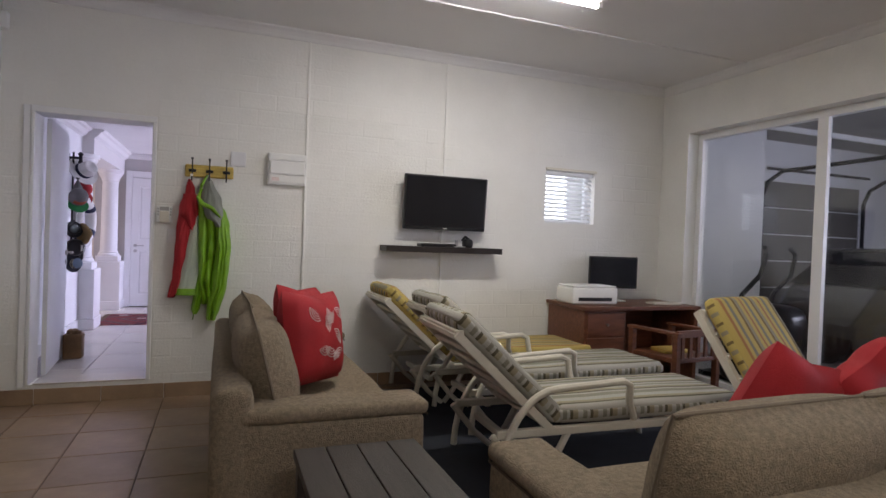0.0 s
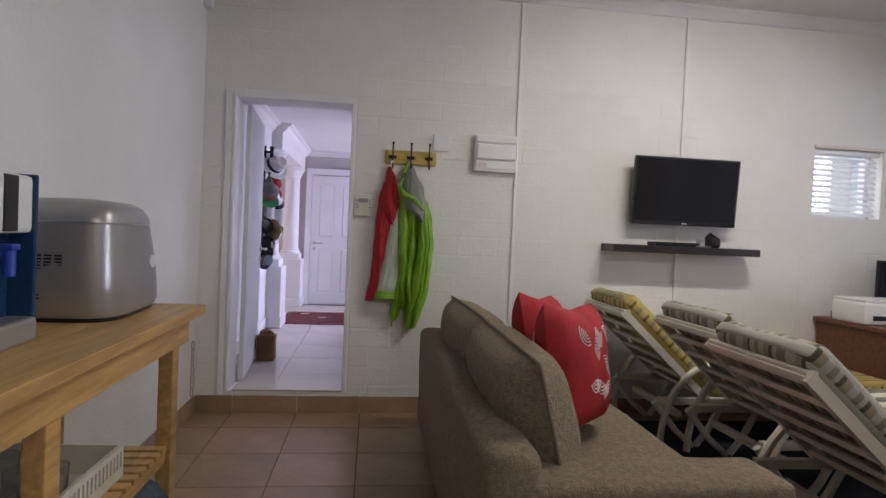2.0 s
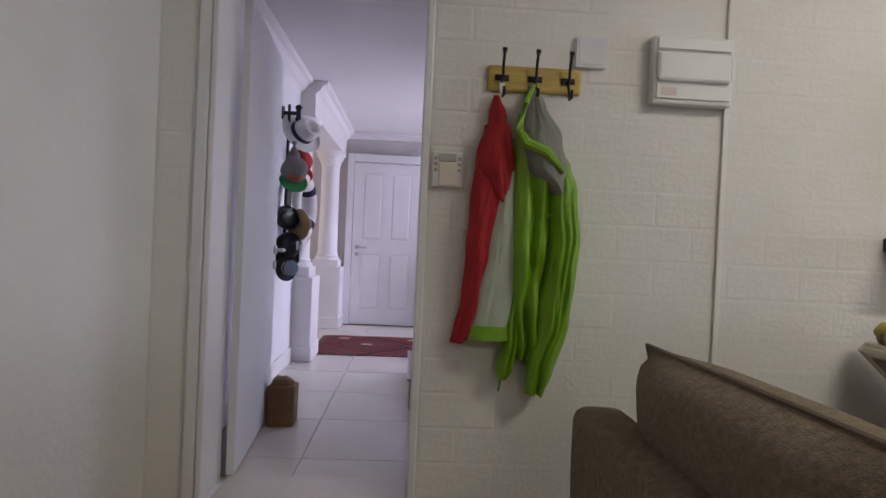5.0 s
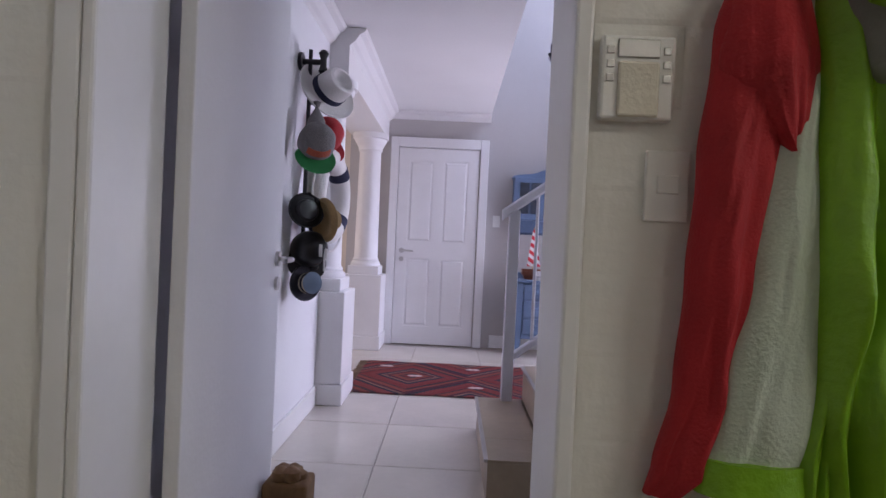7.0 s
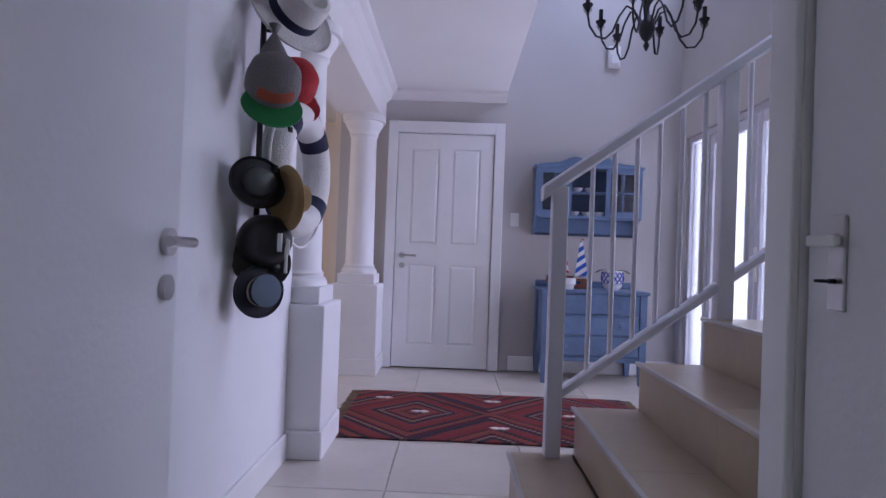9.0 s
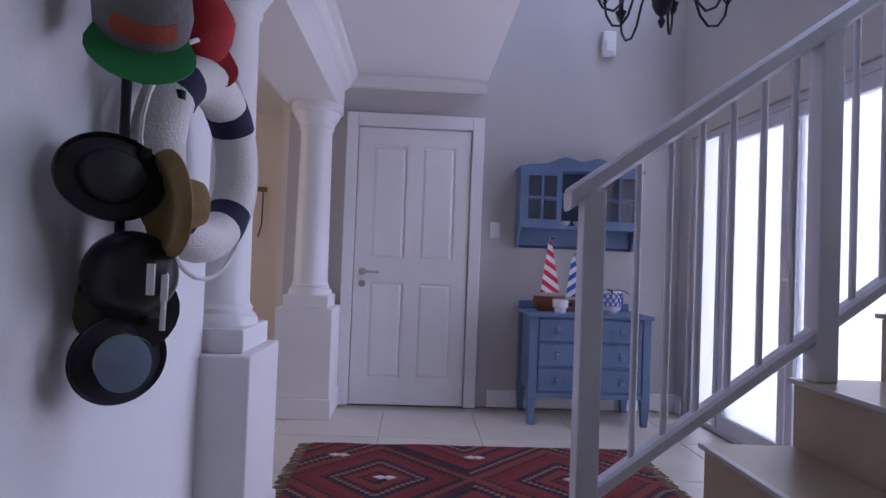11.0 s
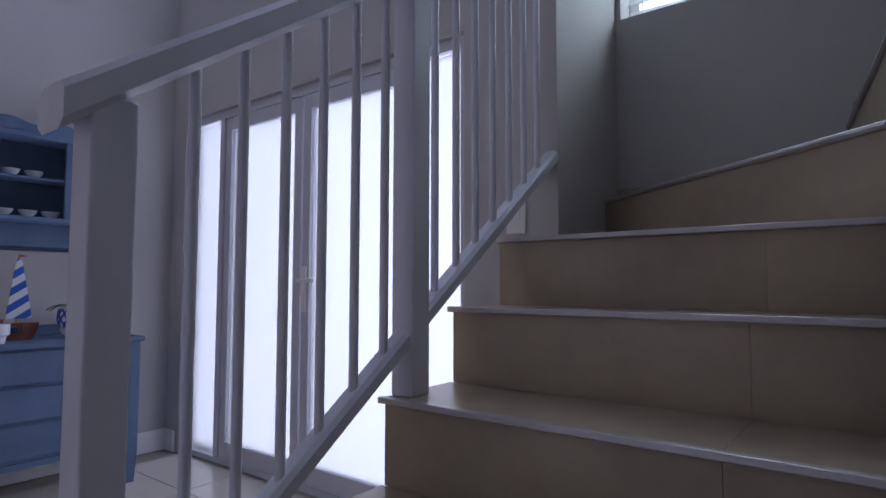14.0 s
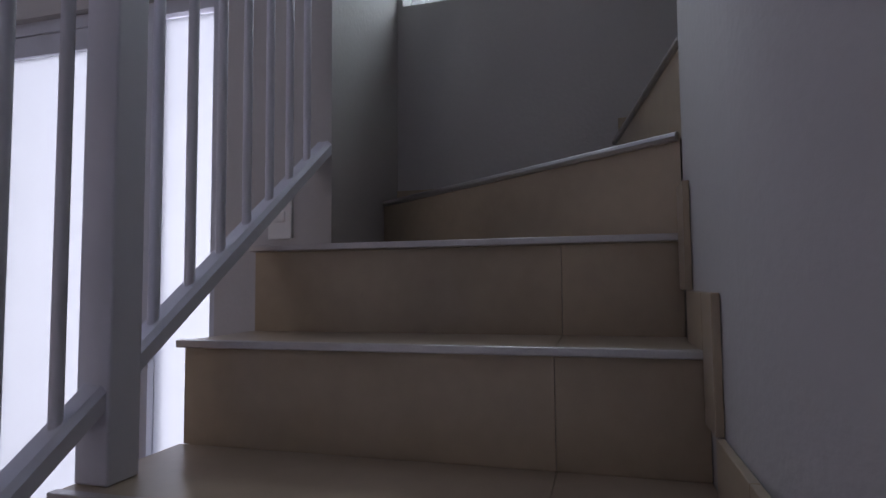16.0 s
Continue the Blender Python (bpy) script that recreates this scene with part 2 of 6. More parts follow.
def tube(bm, pts, r, seg=8):
    """A round bar along the points, closed at its ends."""
    pts = [Vector(p) for p in pts]
    rings = []
    for i, p in enumerate(pts):
        d = (pts[min(i + 1, len(pts) - 1)] - pts[max(i - 1, 0)]).normalized()
        side = d.cross(Vector((0.13, 0.31, 0.94))).normalized()
        up = side.cross(d)
        rr = r[i] if isinstance(r, (list, tuple)) else r
        rings.append([bm.verts.new(p + rr * (math.cos(a) * side + math.sin(a) * up)) for a in [2 * math.pi * k / seg for k in range(seg)]])
    for a, b in zip(rings, rings[1:]):
        for k in range(seg):
            bm.faces.new((a[k], a[(k + 1) % seg], b[(k + 1) % seg], b[k]))
    bm.faces.new(rings[0][::-1])
    bm.faces.new(rings[-1])


def lathe(bm, prof, c=(0, 0, 0), seg=24, m=None, squash=1.0):
    """Turns the profile of (radius, height) round the z axis."""
    rings = []
    for r, z in prof:
        ring = []
        for k in range(seg):
            a = 2 * math.pi * k / seg
            p = Vector((c[0] + r * math.cos(a), c[1] + r * squash * math.sin(a), c[2] + z))
            ring.append(bm.verts.new(m @ p if m else p))
        rings.append(ring)
    for a, b in zip(rings, rings[1:]):
        for k in range(seg):
            bm.faces.new((a[k], a[(k + 1) % seg], b[(k + 1) % seg], b[k]))
    bm.faces.new(rings[0][::-1])
    bm.faces.new(rings[-1])


def loft(bm, rings, cap=True):
    vs = [[bm.verts.new(p) for p in ring] for ring in rings]
    n = len(vs[0])
    for a, b in zip(vs, vs[1:]):
        for k in range(n):
            bm.faces.new((a[k], a[(k + 1) % n], b[(k + 1) % n], b[k]))
    if cap:
        bm.faces.new(vs[0][::-1])
        bm.faces.new(vs[-1])


def extrude(bm, outline, axis, a, b):
    """A flat outline of 2D points, made thick from a to b along the axis (0 x, 1 y, 2 z)."""
    def at(p, v):
        q = list(p)
        q.insert(axis, v)
        return q
    loft(bm, [[at(p, a) for p in outline], [at(p, b) for p in outline]])


def pillow(bm, w, h, t, m, n=14, sag=0.0, seed=1):
    """A stuffed pillow with pinched corners, w by h by t, upright in its x and z."""
    sides = []
    for s in (1, -1):
        grid = []
        for i in range(n + 1):
            row = []
            for j in range(n + 1):
                u, v = 2 * i / n - 1, 2 * j / n - 1
                pinch = 1 - 0.10 * (abs(u) ** 3) * (1 - abs(v) ** 2) - 0.0
                pinch2 = 1 - 0.10 * (abs(v) ** 3) * (1 - abs(u) ** 2)
                th = t / 2 * ((1 - u ** 4) * (1 - v ** 4)) ** 0.5
                wob = 0.012 * noise.noise(Vector((u * 2.1, v * 2.1, seed * 3.7 + s)))
                p = Vector((u * w / 2 * pinch2, s * (th + wob * (1 - u ** 4) * (1 - v ** 4)), v * h / 2 * pinch - sag * (1 - abs(u)) * max(v, 0)))
                row.append(bm.verts.new(m @ p))
            grid.append(row)
        sides.append(grid)
        for i in range(n):
            for j in range(n):
                f = (grid[i][j], grid[i + 1][j], grid[i + 1][j + 1], grid[i][j + 1])
                bm.faces.new(f if s < 0 else f[::-1])
    bmesh.ops.remove_doubles(bm, verts=bm.verts[:], dist=0.0008)


def soft(bm, lo, hi, r=0.05, puff=0.02, seed=0):
    """A stuffed block with rounded edges and a slightly swollen, uneven skin."""
    t = bmesh.new()
    box(t, lo, hi, r, 4)
    bmesh.ops.subdivide_edges(t, edges=[e for e in t.edges if e.calc_length() > 0.25], cuts=5, use_grid_fill=True)
    c = (Vector(lo) + Vector(hi)) / 2
    half = (Vector(hi) - Vector(lo)) / 2
    for v in t.verts:
        d = v.co - c
        q = [d[i] / half[i] for i in range(3)]
        for i in range(3):
            o = [q[k] for k in range(3) if k != i]
            d[i] += puff * q[i] * (1 - o[0] ** 2) * (1 - o[1] ** 2)
        v.co = c + d + 0.006 * noise.noise_vector(v.co * 5 + Vector((seed, 0, 0)))
    me = bpy.data.meshes.new("tmp")
    t.to_mesh(me)
    t.free()
    bm.from_mesh(me)
    bpy.data.meshes.remove(me)


def make(name, build, material, parent=None, smooth=False, loc=None, label="", category="", group="", kind=""):
    if parent and not category and kind != "structure" and len(PIECES.get(build, ((),))[0]) > 1:
        bs, bevel = PIECES[build]
        return [make(name, boxes(b, bevel=bevel), material, parent, smooth, loc, label) for b in bs][-1]
    bm = bmesh.new()
    build(bm)
    bmesh.ops.recalc_face_normals(bm, faces=bm.faces[:])
    me = bpy.data.meshes.new(name)
    bm.to_mesh(me)
    bm.free()
    me.materials.append(M[material])
    if smooth:
        for p in me.polygons:
            p.use_smooth = True
        me.set_sharp_from_angle(angle=radians(40))
    ob = new(name, me)
    if loc is not None:
        ob.matrix_basis = loc
    if parent:
        ob.parent = parent
    return tagged(ob, label, category, group, kind)


def thing(name, loc, label, category, group=""):
    e = new(name)
    e.matrix_basis = loc
    e.empty_display_size = 0.1
    return tagged(e, label, category, group)


PIECES = {}


def boxes(*bs, bevel=0.0):
    def build(bm):
        for lo, hi in bs:
            box(bm, lo, hi, bevel)
    PIECES[build] = (bs, bevel)
    return build


def plain(name, material, *bs, bevel=0.0, kind="structure", label="", category="", parent=None):
    return make(name, boxes(*bs, bevel=bevel), material, parent=parent, kind=kind, label=label, category=category)


HF = 0.15     # hall floor over the lower room's floor
CH = 3.08     # lower room's ceiling

# ---- structure: lower room ----
plain("floor_base", "grout", ((-0.75, -2.7, -0.2), (5.7, 5.8, -0.006)))
plain("wall_west", "garage_wall", ((-0.75, -2.7, 0), (-0.55, 5.8, CH)))
plain("wall_south", "garage_wall", ((-0.75, -2.9, 0), (5.7, -2.7, CH)))
D1L, D1R, D1T = -0.355, 0.48, 2.232
WX0, WX1, WZ0, WZ1 = 4.025, 4.615, 1.567, 2.10
plain("wall_north", "garage_wall",
      ((-0.75, 5.8, 0), (D1L, 6.03, CH + 0.2)), ((D1L, 5.8, D1T), (D1R, 6.03, CH + 0.2)), ((D1R, 5.8, 0), (WX0, 6.03, CH + 0.2)),
      ((D1L, 5.8, 0), (D1R, 6.03, HF)), ((WX0, 5.8, 0), (WX1, 6.03, WZ0)), ((WX0, 5.8, WZ1), (WX1, 6.03, CH + 0.2)), ((WX1, 5.8, 0), (5.7, 6.03, CH + 0.2)))
RX = 5.48
plain("wall_east", "garage_wall", ((RX, 5.42, 0), (RX + 0.22, 5.8, CH)), ((RX, 0.6, 2.555), (RX + 0.22, 5.42, CH)), ((RX, -2.7, 0), (RX + 0.22, 0.6, CH)))
plain("ceiling_lower", "ceiling", ((-0.75, -2.9, CH), (5.7, 5.8, CH + 0.15)))


def cornice(bm):
    for o, (a, b), ax in (((5.8, -1), (-0.55, RX), 0), ((-0.55, 1), (-2.7, 5.8), 1), ((RX, -1), (-2.7, 5.8), 1)):
        p, s = o
        prof = [(p, CH), (p + s * 0.075, CH), (p + s * 0.07, CH - 0.012), (p + s * 0.045, CH - 0.025), (p + s * 0.022, CH - 0.05), (p + s * 0.01, CH - 0.075), (p, CH - 0.08)]
        extrude(bm, prof, ax, a, b)


make("cornice_lower", cornice, "ceiling", kind="structure")
plain("ceiling_cover_strip", "ceiling", ((-0.55, 4.68, CH - 0.012), (RX, 4.72, CH)), ((-0.55, 2.2, CH - 0.012), (RX, 2.24, CH)))
plain("conduit_strip", "garage_wall", ((1.632, 5.785, 0.1), (1.652, 5.798, 3.0)), ((2.905, 5.785, 0.1), (2.93, 5.798, 3.0)), bevel=0.003)
# door lining of the opening, steel
plain("door_frame_1", "trim", ((D1L, 5.785, HF), (D1L + 0.024, 6.028, D1T - 0.05)), ((D1R - 0.03, 5.785, HF), (D1R, 6.03, D1T - 0.05)), ((D1L, 5.785, D1T - 0.05), (D1R, 6.03, D1T)),
      ((D1L - 0.05, 5.788, HF - 0.02), (D1L - 0.002, 5.799, D1T + 0.0)), bevel=0.006)
plain("threshold", "tile_cream", ((D1L + 0.05, 5.79, HF), (D1R - 0.03, 6.05, HF + 0.012)), bevel=0.004)

# ---- structure: hall ----
BY = 10.65
LX = -0.54
SY = 7.17      # wall beside the stairs
plain("hall_floor_base", "grout_pale", ((-4.5, 6.03, -0.1), (2.2, 12.5, HF - 0.006)))
plain("wall_hall_west", "plaster", ((LX - 0.2, 6.03, HF - 0.1), (LX, 8.40, 2.48)))
plain("wall_hall_north", "grey_plaster", ((-0.80, BY, HF), (2.3, BY + 0.2, 5.2)), ((-4.5, 12.0, HF), (-0.8, 12.2, 2.6)))
plain("wall_side_room", "beige_plaster", ((-4.5, 11.9, HF), (-0.8, 12.0, 2.6)), ((-0.85, BY + 0.0, HF), (-0.80, 11.9, 2.6)), ((-4.5, 6.4, HF), (-4.4, 11.9, 0.6)), ((-4.5, 6.4, 2.2), (-4.4, 11.9, 2.6)), ((-4.5, 6.4, 0.6), (-4.4, 8.6, 2.2)), ((-4.5, 10.6, 0.6), (-4.4, 11.9, 2.2)), ((-4.5, 6.3, HF), (LX - 0.2, 6.4, 2.6)))
GX, GY0, GY1, GT = 2.06, 8.46, 10.51, 2.12
plain("wall_hall_east", "grey_plaster", ((GX, GY1, HF), (GX + 0.22, BY, 5.2)), ((GX, 8.195, HF), (GX + 0.22, GY0, 5.2)), ((GX, GY0, GT), (GX + 0.22, GY1, 3.5)), ((GX, GY0, 4.7), (GX + 0.22, GY1, 5.2)), ((GX, GY0, 3.5), (GX + 0.22, 8.55, 4.7)), ((GX, 10.3, 3.5), (GX + 0.22, GY1, 4.7)))
plain("wall_stair_north", "grey_plaster", ((1.93, 8.005, HF), (2.46, 8.06, 5.2)), ((1.93, 8.06, HF), (2.66, 8.195, 5.2)))
plain("wall_stair_east", "grey_plaster", ((2.46, 6.1, HF), (2.66, 7.40, 5.2)), ((2.46, 7.40, HF), (2.66, 7.985, 2.18)), ((2.46, 7.40, 2.98), (2.66, 7.985, 5.2)), ((2.46, 7.985, HF), (2.66, 8.06, 5.2)))
plain("wall_stair_south", "grey_plaster", ((1.25, SY - 0.14, HF), (1.645, SY, 5.2)), ((1.50, 6.1, HF), (1.645, SY - 0.14, 5.2)))
make("wall_splay", lambda bm: extrude(bm, [(0.64, 6.587)] + [((1 - t) ** 2 * 0.80 + 2 * t * (1 - t) * 0.95 + t * t * 1.25, (1 - t) ** 2 * 6.888 + 2 * t * (1 - t) * SY + t * t * SY) for t in [k / 14 for k in range(15)]] + [(1.25, 6.587)], 2, HF, 5.2), "grey_plaster", smooth=True, kind="structure")
plain("wall_passage_east", "plaster", ((0.64, 6.03, HF), (0.74, 6.10, 2.48)), ((0.64, 6.10, 2.17), (0.74, 6.52, 2.48)), ((0.64, 6.52, HF), (0.74, 6.585, 2.48)))
plain("wall_upper_south", "grey_plaster", ((0.95, 6.03, 2.48), (2.66, 6.10, 5.2)))
plain("wall_upper_west", "grey_plaster", ((0.55, 6.72, 2.62), (0.60, BY, 5.2)))
plain("ceiling_hall", "ceiling", ((LX - 0.2, 6.03, 2.48), (0.6, BY, 2.62)), ((0.6, 6.03, 2.48), (0.95, 6.6, 2.62)), ((-4.5, 6.3, 2.48), (LX - 0.2, 12.0, 2.62)))
plain("ceiling_upper", "ceiling", ((0.5, 6.03, 5.2), (2.7, 10.9, 5.35)))


def beam(bm):
    box(bm, (LX - 0.22, 8.40, 2.19), (LX + 0.12, BY, 2.48))
    prof = [(LX + 0.12, 2.477), (LX + 0.22, 2.477), (LX + 0.21, 2.455), (LX + 0.18, 2.44), (LX + 0.155, 2.40), (LX + 0.135, 2.385), (LX + 0.12, 2.37)]
    extrude(bm, [(x, z) for x, z in prof], 1, 8.40, BY)
    prof = [(LX, 2.477), (LX + 0.1, 2.477), (LX + 0.09, 2.455), (LX + 0.06, 2.44), (LX + 0.035, 2.40), (LX + 0.015, 2.385), (LX, 2.37)]
    extrude(bm, [(x, z) for x, z in prof], 1, 6.03, 8.40)
    prof = [(BY, 2.477), (BY - 0.08, 2.477), (BY - 0.07, 2.455), (BY - 0.04, 2.44), (BY - 0.02, 2.41), (BY, 2.40)]
    extrude(bm, prof, 0, LX + 0.12, 0.6)


make("ceiling_beam_and_cornice", beam, "ceiling", kind="structure")


def skirting(bm):
    for lo, hi in (((LX, 6.05, HF), (LX + 0.016, 8.37, HF + 0.125)), ((0.675, BY - 0.016, HF), (GX, BY, HF + 0.125)), ((-0.80, 11.884, HF), (-4.4, 11.9, HF + 0.12)), ((GX - 0.016, GY1 + 0.03, HF), (GX, BY - 0.016, HF + 0.125))):
        lo, hi = [min(a, b) for a, b in zip(lo, hi)], [max(a, b) for a, b in zip(lo, hi)]
        box(bm, lo, hi, 0.006)


make("baseboard_hall", skirting, "trim", kind="structure")


def column(y0, y1):
    """A square pedestal with a stepped cap and a round column up to the beam."""
    cx, cy = -0.56, (y0 + y1) / 2
    c = thing("column", pose(cx, cy, HF), "white round column on a stepped square pedestal", "column", "columns of the hall opening")
    hx, hy = 0.18, (y1 - y0) / 2
    make("pedestal", lambda bm: (box(bm, (-hx - 0.02, -hy, 0), (hx + 0.012, hy, 0.13), 0.008), box(bm, (-hx, -hy + 0.012, 0.13), (hx, hy - 0.012, 0.70), 0.006), box(bm, (-0.145, -hy + 0.05, 0.70), (0.145, hy - 0.05, 0.78), 0.006)), "trim", c)
    prof = [(0.142, 0.78), (0.142, 0.80), (0.135, 0.815), (0.122, 0.825), (0.124, 0.84), (0.116, 0.85), (0.112, 0.86), (0.102, 1.85), (0.105, 1.87), (0.115, 1.88), (0.112, 1.90), (0.13, 1.93), (0.15, 1.965), (0.152, 1.985), (0.17, 1.99), (0.17, 2.04)]
    make("shaft", lambda bm: lathe(bm, prof, seg=40), "trim", c, smooth=True)
    return c


column(8.37, 8.78)
column(10.19, 10.60)

# ---- stairs ----
RISE, RUN = 0.185, 0.247


def nose(n):
    return 0.93 + (n - 3) * RUN if n < 6 else 1.645


stairs = thing("staircase", pose(0, 0, 0), "sand-coloured tiled staircase with metal edges and a turn", "staircase")
for n in range(1, 7):
    x0, x1, z = nose(n), nose(n + 1) if n < 6 else 2.455, HF + n * RISE
    ya = 7.172 if n > 3 else (SY - 0.04 if n > 0 else SY)
    xe = x1 + 0.011 if n < 6 else x1
    for y0, y1 in ((ya, 7.3895), (7.3903, 8.055)):
        make("riser_tile", boxes(((x0 + 0.012, y0, z - RISE), (xe, y1, z - 0.012)), bevel=0.0004), "stair_tile", stairs)
        make("tread_tile", boxes(((x0, y0, z - 0.0115), (xe, y1 + (0.007 if y1 > 8 else 0), z)), bevel=0.0008), "stair_tile", stairs)
    make("edge_strip", boxes(((x0 - 0.004, ya, z - 0.011), (x0 + 0.014, 8.063, z + 0.0025)), bevel=0.002), "nosing", stairs)
make("base", boxes(((nose(2), 7.175, HF), (2.455, 8.052, HF + RISE)), ((nose(3) + 0.02, 7.175, HF + RISE), (2.455, 8.052, HF + 2 * RISE)), ((nose(4) + 0.02, 7.175, HF), (2.455, 8.052, HF + 3 * RISE)), ((nose(5) + 0.02, 7.175, HF), (2.455, 8.052, HF + 4 * RISE - 0.001)), ((nose(6) + 0.02, 7.175, HF), (2.455, 8.052, HF + 5 * RISE - 0.002))), "stair_tile", stairs)


def winder(bm, z, pts, t=RISE):
    extrude(bm, pts, 2, z - t, z)


Z7, Z8 = HF + 7 * RISE, HF + 8 * RISE
make("step", lambda bm: winder(bm, Z7, [(1.65, 7.172), (2.36, 8.055), (2.455, 8.055), (2.455, 7.172)]), "stair_tile", stairs)
make("edge_strip", lambda bm: tube(bm, [(1.65, 7.176, Z7 - 0.004), (2.355, 8.05, Z7 - 0.004)], 0.009), "nosing", stairs)
for k in range(0, 4):
    z, y = Z8 + k * RISE, 7.26 - 0.25 * k
    make("step", lambda bm: extrude(bm, [(1.65, 6.12), (1.65, y - 0.10), (2.455, y), (2.455, 6.12)], 2, z - RISE, z), "stair_tile", stairs)
    make("edge_strip", lambda bm: tube(bm, [(1.655, y - 0.098, z - 0.004), (2.452, y + 0.002, z - 0.004)], 0.009), "nosing", stairs)


def skirt_piece(*lo_hi):
    make("skirting_tile", boxes(lo_hi, bevel=0.0015), "stair_tile", stairs)


for n in range(4, 7):
    x0, x1, z = nose(n), nose(n + 1) if n < 6 else 1.72, HF + n * RISE
    skirt_piece((x0 - 0.08, SY + 0.001, z - RISE + 0.0855), (x0 - 0.0045, SY + 0.012, z + 0.085))
    if x1 - x0 > 0.085:
        skirt_piece((x0 - 0.004, SY + 0.001, z + 0.0005), (x1 - 0.0805, SY + 0.012, z + 0.085))
skirt_piece((1.94, 8.047, HF + 6 * RISE), (2.36, 8.058, HF + 6 * RISE + 0.075))
skirt_piece((2.448, 7.27, Z7), (2.4585, 8.05, Z7 + 0.06))
skirt_piece((2.448, 7.0, Z8), (2.4585, 7.25, Z8 + 0.075))

# ---- railing ----
rail = thing("stair_railing", pose(0, 0, 0), "lilac-white painted steel stair railing with square posts", "railing")
RY, SL = 8.03, 0.715


def top_z(x):
    return 1.365 + SL * (x - 0.55)


def low_z(x):
    return 1.475 + 0.735 * (x - 1.844)


def sloped(bm, x0, x1, fz, w, h):
    loft(bm, [[(x, RY + a * w / 2, fz(x) + b * h / 2) for a, b in ((-1, -0.6), (-0.6, -1), (0.6, -1), (1, -0.6), (1, 0.6), (0.6, 1), (-0.6, 1), (-1, 0.6))] for x in (x0, x1)])


make("handrail", lambda bm: sloped(bm, 0.535, 1.93, top_z, 0.085, 0.062), "rail", rail)
make("bottom_rail", lambda bm: sloped(bm, 0.61, 1.93, low_z, 0.05, 0.045), "rail", rail)
make("post", boxes(((0.572, RY - 0.03, HF + RISE), (0.632, RY + 0.03, top_z(0.6) - 0.02)), bevel=0.004), "rail", rail)
make("post", boxes(((1.213, RY - 0.03, HF + 4 * RISE), (1.273, RY + 0.03, top_z(1.25) - 0.02)), bevel=0.004), "rail", rail)
for x in [0.728 + 0.0855 * k for k in range(6)] + [1.328 + 0.0855 * k for k in range(7)]:
    make("baluster", lambda bm: cyl(bm, (x, RY, low_z(x)), (x, RY, top_z(x) - 0.02), 0.0095, seg=10), "rail", rail, smooth=True)

# ---- glazed doors of the hall ----
gd = thing("glazed_entrance_doors", pose(GX, 0, 0), "frosted glass entrance doors in pale aluminium frames", "glass door")
panes = [(8.49, 8.725, False), (8.77, 9.46, True), (9.475, 10.14, True), (10.19, 10.47, False)]


def gframe(bm):
    box(bm, (0.03, GY0, GT - 0.045), (0.09, GY1, GT))
    box(bm, (0.03, GY0, HF), (0.09, GY1, HF + 0.03))
    for y in (GY0 + 0.018, 8.745, 10.165, GY1 - 0.02):
        box(bm, (0.028, y - 0.02, HF), (0.092, y + 0.02, GT))
    for a, b, leaf in panes:
        if leaf:
            for lo, hi in (((a, HF + 0.03), (a + 0.055, GT - 0.05)), ((b - 0.055, HF + 0.03), (b, GT - 0.05)), ((a, HF + 0.03), (b, HF + 0.12)), ((a, GT - 0.12), (b, GT - 0.045))):
                d = 0.003 if hi[0] - lo[0] > 0.1 else 0
                box(bm, (0.035 + d, lo[0] + d * 10, lo[1]), (0.082 - d, hi[0] - d * 10, hi[1]), 0.003)


make("frame", gframe, "aluminium", gd)
for a, b, leaf in panes:
    o = make("pane", boxes(((0.055, a, HF + 0.03), (0.061, b, GT - 0.05))), "frosted", gd)
    o.visible_shadow = False
make("handle", lambda bm: (box(bm, (0.022, 9.418, 1.0), (0.036, 9.45, 1.22), 0.004), tube(bm, [(0.03, 9.434, 1.15), (-0.01, 9.434, 1.15), (-0.013, 9.42, 1.15), (-0.013, 9.32, 1.15)], 0.010)), "white_plastic", gd, smooth=True)

# outside: ground, and an unseen white wall added as bright backdrop to the panes
plain("ground", "concrete", ((-40, -40, -0.35), (60, 60, -0.21)))
plain("patio_wall", "outdoor_white", ((4.6, 6.3, -0.2), (4.8, 14, 3.2)))

# ---- hall inner door ----


def panel_door(w, h, t):
    """Leaf with four raised-and-sunk panels."""
    def build(bm):
        st = 0.105
        box(bm, (0, 0.010, 0), (w, t, h))
        for lo, hi in (((0, 0, 0), (st, 0.0101, h)), ((w - st, 0, 0), (w, 0.0101, h)), ((st, 0, 0), (w - st, 0.0101, 0.18)), ((st, 0, 0.86), (w - st, 0.0101, 1.02)), ((st, 0, h - 0.12), (w - st, 0.0101, h)), ((w / 2 - 0.05, 0, 0.18), (w / 2 + 0.05, 0.0101, 0.86)), ((w / 2 - 0.05, 0, 1.02), (w / 2 + 0.05, 0.0101, h - 0.12))):
            box(bm, lo, hi)
        for x0, x1 in ((st, w / 2 - 0.05), (w / 2 + 0.05, w - st)):
            for z0, z1 in ((0.18, 0.86), (1.02, h - 0.12)):
                loft(bm, [[(x0 + d, y, z0 + d), (x1 - d, y, z0 + d), (x1 - d, y, z1 - d), (x0 + d, y, z1 - d)] for d, y in ((0.012, 0.011), (0.03, 0.002), (0.04, 0.002))])
    return build


